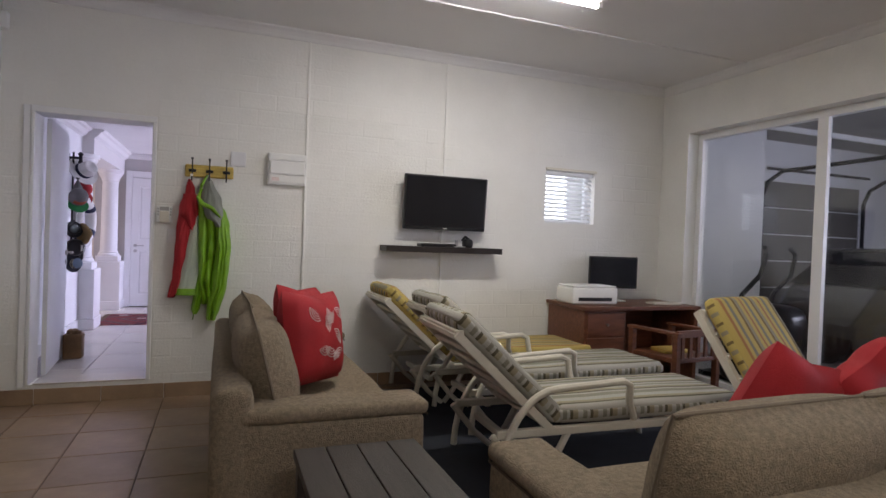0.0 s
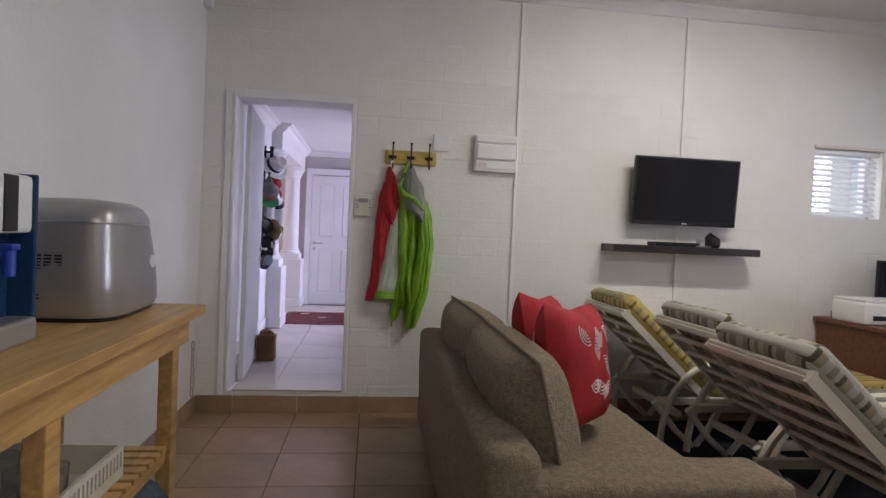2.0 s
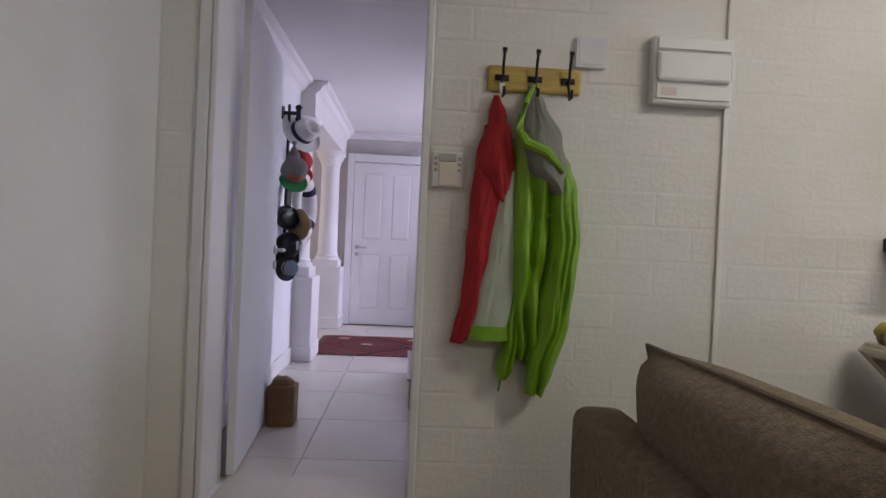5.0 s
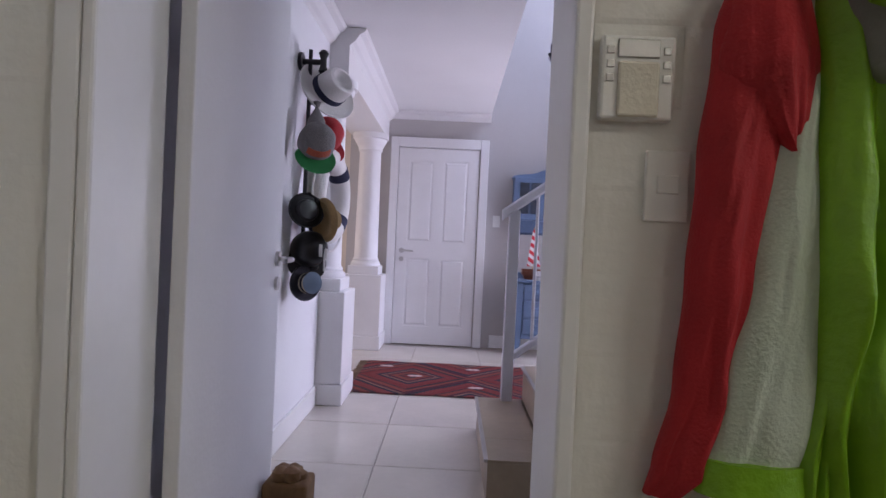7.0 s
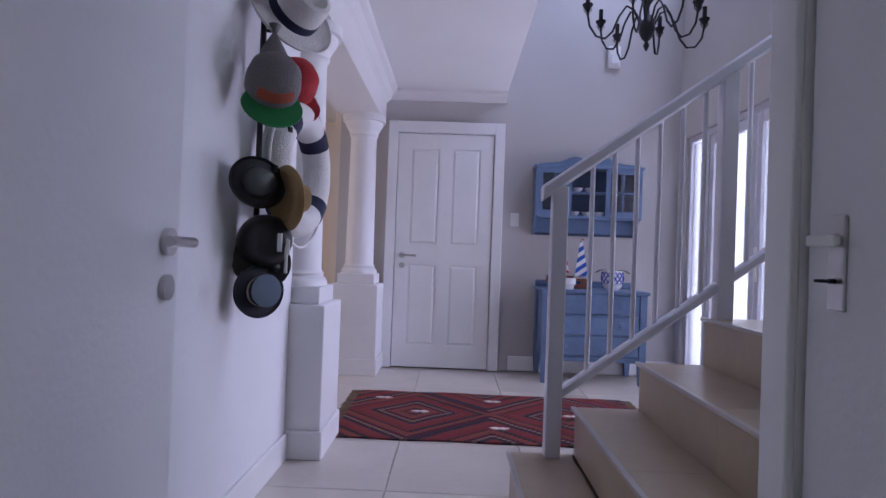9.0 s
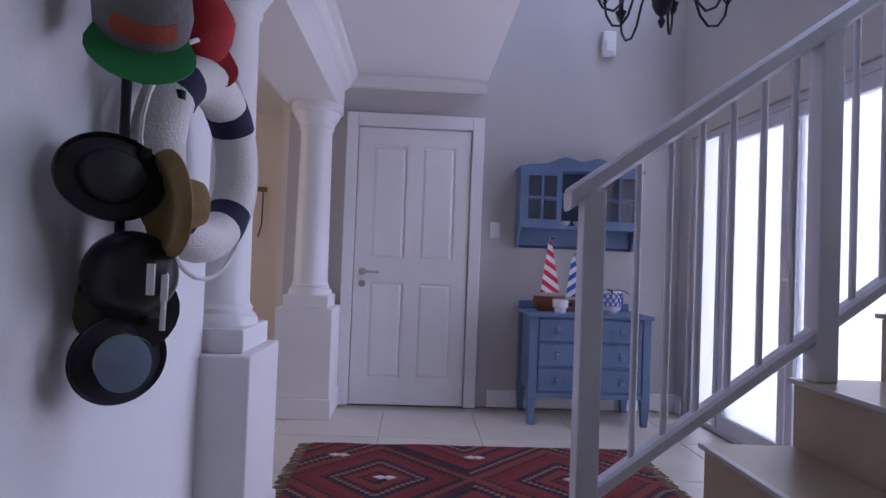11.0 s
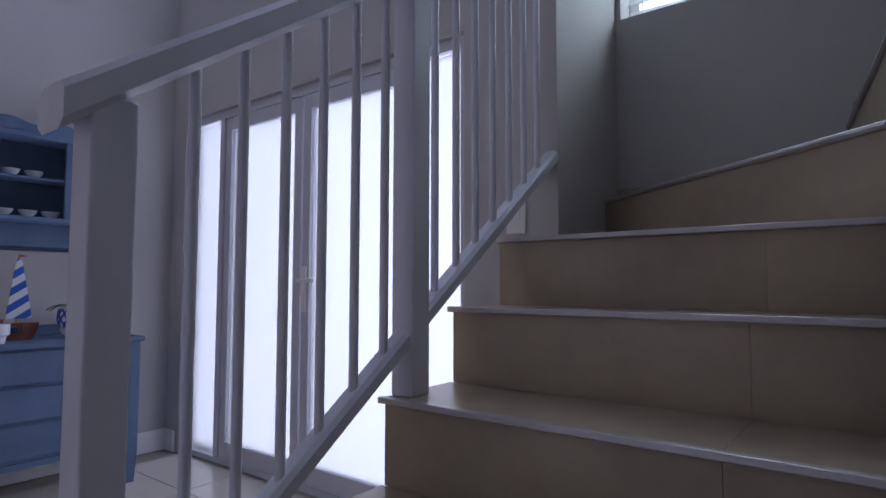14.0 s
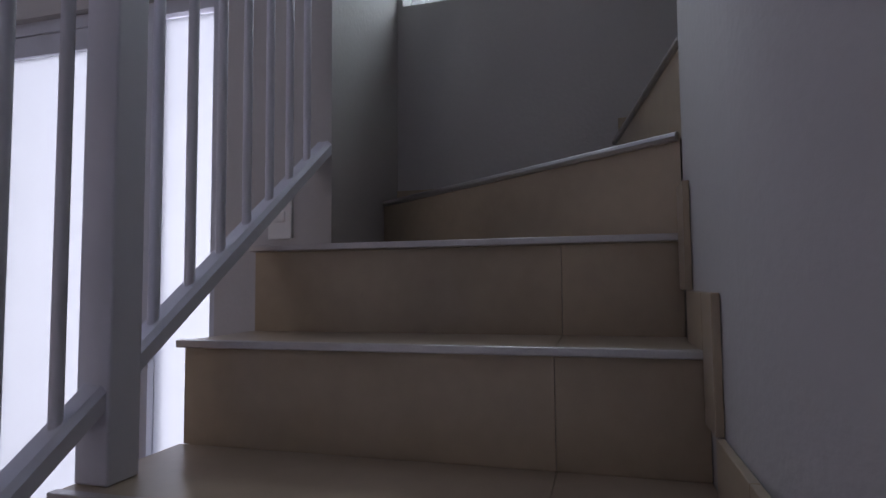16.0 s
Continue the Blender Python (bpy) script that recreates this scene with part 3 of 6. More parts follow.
def lever(bm, x, z, s, y=0.0):
    cyl(bm, (x, y, z), (x, y - 0.012, z), 0.026, seg=24)
    cyl(bm, (x, y, z - 0.085), (x, y - 0.010, z - 0.085), 0.024, seg=24)
    tube(bm, [(x, y - 0.01, z), (x, y - 0.045, z), (x + s * 0.012, y - 0.055, z), (x + s * 0.12, y - 0.055, z)], 0.0095, 12)


d2 = thing("hall_door", pose(-0.298, BY - 0.045, HF + 0.008), "white four-panel door with a steel lever handle, closed", "door")
make("leaf", panel_door(0.798, 1.953, 0.04), "trim", d2)
make("handle", lambda bm: lever(bm, 0.06, 0.93, 1), "chrome", d2, smooth=True)
make("hinge", boxes(((0.796, -0.008, 1.7), (0.806, 0.006, 1.80)), ((0.796, -0.008, 0.2), (0.806, 0.006, 0.30))), "chrome", d2)
plain("door_frame_2", "trim", ((-0.385, BY - 0.062, HF), (-0.305, BY, 2.215)), ((0.507, BY - 0.062, HF), (0.59, BY, 2.215)), ((-0.305, BY - 0.062, 2.118), (0.507, BY, 2.215)), bevel=0.006)

# open flush door of the lower room
d1 = thing("open_flush_door", pose(-0.279, 6.036, HF + 0.015, 0, 0, 94.2), "white flush door standing open, steel lever handle", "door")
make("leaf", boxes(((0, 0, 0), (0.86, 0.034, 2.01)), bevel=0.003), "plaster", d1)
make("handle", lambda bm: lever(bm, 0.80, 0.94, -1), "chrome", d1, smooth=True)

# passage door with a long lock plate
d3 = thing("cupboard_door", pose(0.648, 6.515, HF, 0, 0, -90), "white flush door with a worn steel lock plate and key", "door")
make("leaf", boxes(((0.0, 0, 0.01), (0.41, 0.03, 2.01)), bevel=0.003), "plaster", d3)
make("lock_plate", boxes(((0.045, -0.005, 0.90), (0.075, 0.0, 1.012)), bevel=0.002), "chrome", d3)
make("handle", lambda bm: (cyl(bm, (0.06, -0.004, 0.982), (0.06, -0.018, 0.982), 0.006), box(bm, (0.032, -0.024, 0.975), (0.086, -0.015, 0.989), 0.003)), "white_plastic", d3)
make("key", lambda bm: (cyl(bm, (0.06, -0.004, 0.935), (0.06, -0.012, 0.935), 0.003), tube(bm, [(0.06 + 0.008 * math.cos(a), -0.018 + 0.008 * math.sin(a), 0.935) for a in [k * math.pi / 6 for k in range(13)]], 0.002)), "iron", d3)
plain("door_frame_3", "trim", ((0.628, 6.52, HF), (0.641, 6.583, 2.2)), bevel=0.004)

# ---- garage seen through the sliding door ----
plain("garage_floor", "concrete", ((5.7, -3, -0.15), (12.2, 9, -0.02)))
plain("garage_wall_north", "plaster", ((5.7, 5.62, -0.05), (6.82, 5.8, CH)), ((6.70, 5.8, -0.05), (6.82, 7.25, CH)), ((6.70, 7.25, -0.05), (12.2, 7.4, CH)))
plain("garage_wall_east", "plaster", ((12.0, -3, -0.05), (12.2, 7.25, CH)), ((5.7, -3.1, -0.05), (12.2, -2.9, CH)))
plain("garage_ceiling", "concrete", ((5.7, -3, CH), (12.2, 7.4, CH + 0.15)))

sd = thing("sliding_glass_door", pose(RX + 0.165, 0, 0), "white aluminium sliding door with clear glass", "glass door")
make("frame", boxes(((-0.03, 0.6, 2.49), (0.05, 5.42, 2.555)), ((-0.03, 0.6, 0.0), (0.05, 5.42, 0.05)), ((-0.03, 5.36, 0.05), (0.05, 5.42, 2.49)), ((-0.03, 4.03, 0.05), (0.02, 4.125, 2.49)), ((-0.03, 2.5, 0.05), (0.05, 2.58, 2.49)), bevel=0.004), "trim", sd)
for a, b in ((0.6, 2.5), (2.58, 4.03), (4.125, 5.36)):
    o = make("pane", boxes(((0.008, a, 0.05), (0.014, b, 2.49))), "clear_glass", sd)
    o.visible_shadow = False

# ---- things: lower room ----


def sofa(name, loc, w, label, bc=2):
    """A sofa of width w along x, facing +y, with its back at y 0."""
    s = thing(name, loc, label, "sofa", "matching sofas")
    d = 0.93
    make("base", lambda bm: soft(bm, (0.02, 0.03, 0.06), (w - 0.02, d - 0.02, 0.33), 0.03, 0.005), "sofa", s, smooth=True)
    make("seat_cushion", lambda bm: soft(bm, (0.21, 0.15, 0.32), (w - 0.21, d + 0.01, 0.465), 0.05, 0.03, 2), "sofa", s, smooth=True)
    make("backrest", lambda bm: soft(bm, (0.0, 0.0, 0.08), (w, 0.17, 0.70), 0.05, 0.008, 3), "sofa", s, smooth=True)
    for x in (0.0, w - 0.22):
        make("arm", lambda bm: (soft(bm, (x, 0.02, 0.06), (x + 0.22, d, 0.545), 0.03, 0.006, x), soft(bm, (x - 0.008, 0.10, 0.535), (x + 0.228, d + 0.012, 0.605), 0.03, 0.006, x + 4)), "sofa", s, smooth=True)
        make("seam", lambda bm: tube(bm, [(x - 0.006, 0.14, 0.538), (x - 0.006, d - 0.02, 0.538), (x + 0.01, d + 0.012, 0.538), (x + 0.21, d + 0.012, 0.538)], 0.005, 6), "sofa_seam", s)
    cw = (w - 0.42) / bc
    for k in range(bc):
        m = pose(0.21 + cw * (k + 0.5), 0.25, 0.672, 14, 0, 1.5 - 2 * k)
        make("back_cushion", lambda bm: pillow(bm, cw * 1.15, 0.50, 0.28, m, 16, seed=k), "sofa", s, smooth=True)

        def piping(bm):
            ww, hh = cw * 1.15, 0.50
            pts = [(a, -1) for a in [-1 + i / 10 for i in range(21)]] + [(1, a) for a in [-1 + i / 10 for i in range(1, 21)]] + [(a, 1) for a in [1 - i / 10 for i in range(1, 21)]] + [(-1, a) for a in [1 - i / 10 for i in range(1, 21)]]
            tube(bm, [m @ Vector((u * ww / 2 * (1 - 0.10 * abs(v) ** 3 * (1 - u * u)), 0, v * hh / 2 * (1 - 0.10 * abs(u) ** 3 * (1 - v * v)))) for u, v in pts], 0.0065, 6)
        make("piping", piping, "sofa_piping", s, smooth=True)
    for x in (0.06, w - 0.06):
        for y in (0.08, d - 0.08):
            make("foot", lambda bm: cyl(bm, (x, y, 0), (x, y, 0.07), 0.02, 0.026), "dark_slat", s)
    return s


sofa("sofa", pose(0.955, 5.37, 0, 0, 0, -90), 2.16, "taupe ribbed-fabric sofa with loose back cushions and wide arms")
sofa("sofa", pose(1.93, 1.70, 0, 0, 0, 0), 1.95, "taupe ribbed-fabric sofa beside a low slatted table")


def scatter(loc, seed, w=0.46):
    c = thing("scatter_cushion", loc, "red cotton scatter cushion with a white shell print", "cushion", "red cushions")
    make("cover", lambda bm: pillow(bm, w, w, 0.20, Matrix(), 16, 0.03, seed), "red", c, smooth=True)

    def prints(bm):
        rnd = random.Random(seed)
        for s in (1, -1):
            for _ in range(9):
                u, v, a0 = rnd.uniform(-0.6, 0.6), rnd.uniform(-0.65, 0.6), rnd.uniform(0, 6)
                for r in (0.012, 0.026, 0.040, 0.054):
                    pts = []
                    for k in range(9):
                        a = a0 + k * 0.32
                        x, z = u * w / 2 + r * math.cos(a), v * w / 2 + r * math.sin(a)
                        uu, vv = 2 * x / w, 2 * z / w
                        if max(abs(uu), abs(vv)) > 0.86:
                            continue
                        th = 0.10 * ((1 - uu ** 4) * (1 - vv ** 4)) ** 0.5
                        wob = 0.012 * noise.noise(Vector((uu * 2.1, vv * 2.1, seed * 3.7 + s))) * (1 - uu ** 4) * (1 - vv ** 4)
                        pts.append((x * (1 - 0.10 * abs(vv) ** 3 * (1 - uu ** 2)), s * (th + wob + 0.0005), z * (1 - 0.10 * abs(uu) ** 3 * (1 - vv ** 2)) - 0.03 * (1 - abs(uu)) * max(vv, 0)))
                    if len(pts) > 3:
                        tube(bm, pts, 0.0029, 5)
    tagged(make("print", prints, "white_print", c), kind="stuff")


scatter(pose(1.46, 3.93, 0.79, -9, 4, 48), 3, 0.50)
scatter(pose(1.47, 4.36, 0.775, -14, 6, 56), 5, 0.52)
scatter(pose(3.08, 2.34, 0.74, 18, 18, 2), 8, 0.46)
scatter(pose(3.50, 2.33, 0.75, 20, -22, 8), 11, 0.46)


def slat_table():
    t = thing("side_table", pose(1.27, 2.32, 0), "low dark-brown slatted wooden table", "table")
    for k in range(4):
        make("slat", boxes(((0.128 * k, 0, 0.455), (0.128 * k + 0.124, 0.73, 0.49)), bevel=0.004), "dark_slat", t)
    for x in (0.01, 0.44):
        for y in (0.02, 0.65):
            make("leg", boxes(((x, y, 0), (x + 0.06, y + 0.06, 0.455)), bevel=0.004), "dark_slat", t)
    make("apron", boxes(((0.03, 0.03, 0.39), (0.48, 0.05, 0.455)), ((0.03, 0.68, 0.39), (0.48, 0.70, 0.455))), "dark_slat", t)


slat_table()


def lounger(loc, a, b, back=0.80, rise=43, label="cream-framed sun lounger with a grey and white striped cushion"):
    """A lounger along x: its head at x 0, its foot end at x 1.9; the back part leans up from x 0.62."""
    s = thing("sun_lounger", loc, label, "sun lounger", "sun loungers")
    hw, hx, hz = 0.31, 0.62, 0.33
    ca, sa = math.cos(radians(rise)), math.sin(radians(rise))

    def up(u, v=0.0):
        return (hx - u * ca + v * sa, hz + u * sa + v * ca)
    for y in (-hw, hw):
        def side(bm):
            box(bm, (hx - 0.35, y - 0.02, hz - 0.045), (1.9, y + 0.02, hz), 0.006)
            x1, z1 = up(back)
            x2, z2 = up(0, -0.045)
            x3, z3 = up(back, -0.045)
            extrude(bm, [(hx, hz), (x1, z1), (x3, z3), (x2, z2)], 1, y - 0.02, y + 0.02)
        make("side_rail", side, "cream_metal", s)

        def arm(bm):
            pts = []
            for k in range(9):
                q = k / 8 * math.pi / 2
                pts.append((0.62 - 0.34 * math.cos(q), y * 1.12, 0.03 + 0.52 * math.sin(q)))
            pts += [(0.80, y * 1.12, 0.56), (1.05, y * 1.12, 0.575), (1.10, y * 1.1, 0.55), (1.11, y * 1.05, 0.45), (1.16, y, 0.34), (1.14, y, 0.30)]
            tube(bm, pts, 0.021, 8)
        make("arm", arm, "cream_metal", s, smooth=True)
        for pts in (((0.25, y, 0.30), (0.40, y, 0.12), (0.52, y, 0.02)), ((0.72, y, 0.30), (0.62, y, 0.12), (0.54, y, 0.02)), ((1.62, y, 0.30), (1.66, y, 0.15), (1.70, y, 0.0))):
            make("leg", lambda bm: tube(bm, pts, 0.02), "cream_metal", s, smooth=True)
    for k in range(6):
        u = 0.08 + k * (back - 0.1) / 5
        x0, z0 = up(u, -0.02)
        make("slat", boxes(((x0 - 0.03, -hw, z0 - 0.012), (x0 + 0.03, hw, z0 + 0.012)), bevel=0.004), "cream_metal", s)
    make("cross_bar", boxes(((hx - up(0)[0] + up(back)[0] - 0.02, -hw, up(back)[1] - 0.05), (up(back)[0] + 0.03, hw, up(back)[1] + 0.0)), ((0.40, -hw, 0.20), (0.44, hw, 0.24)), ((1.86, -hw, hz - 0.045), (1.9, hw, hz)), bevel=0.004), "cream_metal", s)
    make("seat_cushion", lambda bm: soft(bm, (0.66, -hw + 0.01, hz + 0.002), (1.98, hw - 0.01, hz + 0.115), 0.035, 0.012, 1), a, s, smooth=True)
    make("cushion_border", lambda bm: soft(bm, (0.655, -hw + 0.004, hz + 0.025), (1.985, hw - 0.004, hz + 0.09), 0.02, 0.012, 1), b, s, smooth=True)
    rot = Matrix.Translation((hx, 0, hz)) @ Matrix.Rotation(radians(rise), 4, "Y")
    make("back_cushion", lambda bm: soft(bm, (-back - 0.03, -hw + 0.01, 0.004), (0.02, hw - 0.01, 0.115), 0.04, 0.012, 5), a, s, smooth=True, loc=rot)
    make("cushion_border", lambda bm: soft(bm, (-back - 0.036, -hw + 0.004, 0.026), (0.026, hw - 0.004, 0.09), 0.02, 0.012, 5), b, s, smooth=True, loc=rot)
    return s


L = lounger(pose(2.13, 3.80, 0, 0, 0, -2), "stripe_len", "stripe_edge")
copy_thing(L, pose(2.32, 4.62, 0, 0, 0, 1))
lounger(pose(2.18, 5.40, 0), "yellow_len", "yellow_edge", label="cream-framed sun lounger with a yellow-brown striped cushion")
lounger(pose(3.97, 3.62, 0, 0, 0, -78), "yellow_len", "yellow_edge", rise=55, label="sun lounger with a yellow striped cushion behind the sofa")


def desk():
    d = thing("desk", pose(4.09, 5.12, 0), "red-brown wooden pedestal desk with drawers under the window", "desk")
    make("top", boxes(((-0.02, -0.02, 0.755), (1.34, 0.66, 0.79)), bevel=0.006), "mahogany", d)
    make("pedestal", boxes(((0, 0.015, 0.02), (0.46, 0.64, 0.755)), bevel=0.004), "mahogany", d)
    make("side_panel", boxes(((1.28, 0.0, 0.0), (1.32, 0.64, 0.755)), bevel=0.003), "mahogany", d)
    make("back_panel", boxes(((0.46, 0.60, 0.2), (1.28, 0.62, 0.755))), "mahogany", d)
    for z0, z1 in ((0.06, 0.27), (0.285, 0.50), (0.515, 0.735)):
        make("drawer", boxes(((0.025, 0.0, z0), (0.435, 0.018, z1)), bevel=0.005), "mahogany", d)
        make("knob", lambda bm: lathe(bm, [(0.006, 0), (0.006, 0.012), (0.014, 0.02), (0.012, 0.028), (0.004, 0.03)], seg=12, m=pose(0.23, 0, (z0 + z1) / 2, 90)), "chrome", d, smooth=True)


desk()


def wood_chair():
    c = thing("desk_chair", pose(4.80, 4.78, 0, 0, 0, 8), "red-brown wooden armchair with slatted back at the desk", "chair")
    for x in (-0.26, 0.26):
        for y, h in ((-0.24, 0.62), (0.24, 0.62)):
            make("leg", boxes(((x - 0.025, y - 0.025, 0), (x + 0.025, y + 0.025, h)), bevel=0.004), "mahogany", c)
        make("arm", boxes(((x - 0.035, -0.28, 0.62), (x + 0.035, 0.28, 0.645)), bevel=0.006), "mahogany", c)
    make("seat", boxes(((-0.27, -0.25, 0.38), (0.27, 0.26, 0.42)), bevel=0.008), "mahogany", c)
    for k in range(5):
        make("slat", boxes(((-0.22 + k * 0.1, -0.26, 0.42), (-0.18 + k * 0.1, -0.24, 0.62)), bevel=0.003), "mahogany", c)
    make("back_rail", boxes(((-0.28, -0.27, 0.60), (0.28, -0.235, 0.66)), bevel=0.005), "mahogany", c)


wood_chair()
make("yellow_cloth", lambda bm: soft(bm, (4.66, 4.72, 0.42), (4.92, 4.92, 0.455), 0.012, 0.01), "pine_yellow", smooth=True, label="folded yellow cloth on the chair seat", category="cloth")


def printer():
    p = thing("printer", pose(4.06, 5.30, 0.79, 0, 0, -4) @ Matrix.Diagonal((1.12, 1, 1.12, 1)), "white flatbed printer on the desk", "printer")
    make("body", lambda bm: box(bm, (0, 0, 0), (0.44, 0.32, 0.14), 0.018, 3), "white_plastic", p, smooth=True)
    make("lid", boxes(((0.012, 0.01, 0.1405), (0.428, 0.31, 0.158)), bevel=0.006), "white_plastic", p)
    make("slot", boxes(((0.06, -0.003, 0.03), (0.38, 0.002, 0.06))), "black", p)


printer()


def monitor():
    p = thing("computer_screen", pose(4.74, 5.60, 0.79, 0, 0, -10), "dark flat computer screen on a stand", "screen")
    make("screen", boxes(((-0.265, -0.012, 0.13), (0.265, 0.02, 0.455)), bevel=0.006), "black", p)
    make("panel", boxes(((-0.25, -0.0145, 0.148), (0.25, -0.011, 0.44))), "screen", p)
    make("stand", boxes(((-0.03, 0.0, 0.01), (0.03, 0.025, 0.15)), ((-0.11, -0.08, 0.0), (0.11, 0.08, 0.012)), bevel=0.004), "white_plastic", p)


monitor()
make("keyboard", boxes(((4.98, 5.25, 0.79), (5.33, 5.38, 0.808)), bevel=0.005), "cream_plastic", label="pale keyboard on the desk", category="keyboard")
make("desk_ornament", lambda bm: lathe(bm, [(0.02, 0), (0.035, 0.01), (0.036, 0.05), (0.025, 0.065), (0.01, 0.07)], (4.13, 5.62, 0.79), 16), "black", smooth=True, label="small dark round gadget on the desk", category="gadget")


def tv():
    t = thing("television", pose(2.90, 5.66, 1.686, 4, 0, 0), "black flat television on a wall bracket", "television")
    make("case", boxes(((-0.405, 0.0, -0.248), (0.405, 0.045, 0.248)), bevel=0.008), "black", t)
    make("panel", boxes(((-0.385, -0.004, -0.215), (0.385, 0.001, 0.232))), "screen", t)
    make("badge", boxes(((-0.02, -0.003, -0.238), (0.02, 0.001, -0.228))), "white_plastic", t)
    make("bracket", boxes(((-0.1, 0.04, -0.1), (0.1, 0.135, 0.1)), bevel=0.005), "iron", t)


tv()
make("wall_shelf", boxes(((2.322, 5.575, 1.232), (3.45, 5.797, 1.285)), bevel=0.003), "wenge", label="dark brown floating shelf under the television", category="shelf")
make("set_top_box", lambda bm: (box(bm, (2.66, 5.62, 1.285), (3.00, 5.76, 1.315), 0.008)), "black", label="flat black media box on the shelf", category="media box")
make("small_stand", lambda bm: (box(bm, (2.97, 5.62, 1.285), (3.09, 5.72, 1.297), 0.004), box(bm, (3.005, 5.655, 1.297), (3.03, 5.68, 1.35), 0.004)), "chrome", label="small steel stand on the shelf", category="stand")
make("games_controller", lambda bm: (soft(bm, (3.09, 5.63, 1.285), (3.17, 5.72, 1.36), 0.02, 0.01), tube(bm, [(3.07, 5.66, 1.35), (3.10, 5.66, 1.385), (3.14, 5.66, 1.36)], 0.014)), "black", smooth=True, label="black games controller propped on the shelf", category="controller")


def blinds(name, loc, w, h, label):
    """A slatted window, w by h, in its x and z, facing -y."""
    b = thing(name, loc, label, "window blind")
    n = int(h / 0.042)
    for k in range(n):
        z = (k + 0.5) * h / n
        make("slat", lambda bm: extrude(bm, [(-0.014, z - 0.013), (-0.012, z - 0.015), (0.014, z + 0.011), (0.012, z + 0.013)], 0, 0.008, w - 0.008), "blind", b)
    make("head_rail", boxes(((0, -0.025, h - 0.03), (w, 0.025, h)), bevel=0.004), "blind", b)
    for x in (0.12 * w, 0.88 * w):
        make("cord", boxes(((x - 0.002, -0.017, 0), (x + 0.002, -0.015, h))), "blind", b)


def window(name, lo, hi, axis):
    """A frame with a pane across an opening; axis: the wall's normal."""
    w = tagged(new(name), kind="structure")
    t = 0.04

    def fr(bm):
        o = 1 - axis
        for a, b in (((lo[o], lo[2]), (lo[o] + t, hi[2])), ((hi[o] - t, lo[2]), (hi[o], hi[2])), ((lo[o] + t, lo[2]), (hi[o] - t, lo[2] + t)), ((lo[o] + t, hi[2] - t), (hi[o] - t, hi[2]))):
            p, q = [0, 0, a[1]], [0, 0, b[1]]
            p[axis], q[axis], p[o], q[o] = lo[axis], hi[axis], a[0], b[0]
            box(bm, p, q, 0.003)
    make("frame", fr, "trim", w)
    mid = (lo[axis] + hi[axis]) / 2
    p, q = list(lo), list(hi)
    p[axis], q[axis] = mid - 0.003, mid + 0.003
    o = make("pane", boxes((p, q)), "clear_glass", w)
    o.visible_shadow = False


window("window_1", (WX0, 5.92, WZ0), (WX1, 5.97, WZ1), 1)
blinds("window_blind", pose(WX0 + 0.01, 5.84, WZ0 + 0.01), WX1 - WX0 - 0.02, WZ1 - WZ0 - 0.02, "white slatted blind in a small window")
make("window_trim", boxes(((WX0 - 0.01, 5.782, WZ1), (WX1 + 0.01, 5.799, WZ1 + 0.025)), bevel=0.003), "cream_plastic", kind="structure")
window("window_2", (2.57, 7.40, 2.18), (2.62, 7.985, 2.98), 0)
blinds("window_blind", pose(2.51, 7.975, 2.19, 0, 0, -90), 0.565, 0.78, "white slatted blind in the stair window")
plain("backdrop_window_court", "outdoor_white", ((3.2, 6.6, -0.2), (4.6, 6.75, 3.0)))

# fluorescent fittings; the rear one, at y 0.4, is unseen and added for light
for k, y in enumerate((4.1, 0.4)):
    t = thing("fluorescent_lamp", pose(2.75 if k == 0 else 2.3, y, CH), "white fluorescent ceiling batten with a lit tube", "ceiling lamp", "ceiling battens")
    make("housing", boxes(((-0.66, -0.045, -0.05), (0.66, 0.045, -0.0)), bevel=0.006), "white_plastic", t)
    make("tube", lambda bm: cyl(bm, (-0.61, 0, -0.072), (0.61, 0, -0.072), 0.016, seg=12), "white_tube", t, smooth=True)
    make("end_cap", boxes(((-0.64, -0.02, -0.09), (-0.605, 0.02, -0.05)), ((0.605, -0.02, -0.09), (0.64, 0.02, -0.05)), bevel=0.004), "white_plastic", t)


# wall fittings by the door
def wallbox():
    d = thing("distribution_board", pose(1.325, 5.798, 1.762), "white electrical distribution board with a hinged cover", "fuse box")
    make("body", boxes(((0, -0.05, 0), (0.315, 0, 0.263)), bevel=0.008), "white_plastic", d)
    make("cover", boxes(((0.012, -0.066, 0.085), (0.303, -0.049, 0.20)), bevel=0.012), "white_plastic", d)
    make("lip", boxes(((0.012, -0.058, 0.018), (0.303, -0.049, 0.075)), ((0.012, -0.058, 0.208), (0.303, -0.049, 0.25)), bevel=0.003), "white_plastic", d)
    make("label", boxes(((0.03, -0.0595, 0.03), (0.09, -0.0575, 0.06))), "white_print", d)


wallbox()
make("blank_plate", lambda bm: (box(bm, (1.03, 5.780, 1.89), (1.15, 5.798, 2.01), 0.004), box(bm, (1.042, 5.777, 1.902), (1.138, 5.781, 1.998), 0.0015)), "china", label="square white blank cover plate on the wall", category="wall plate")


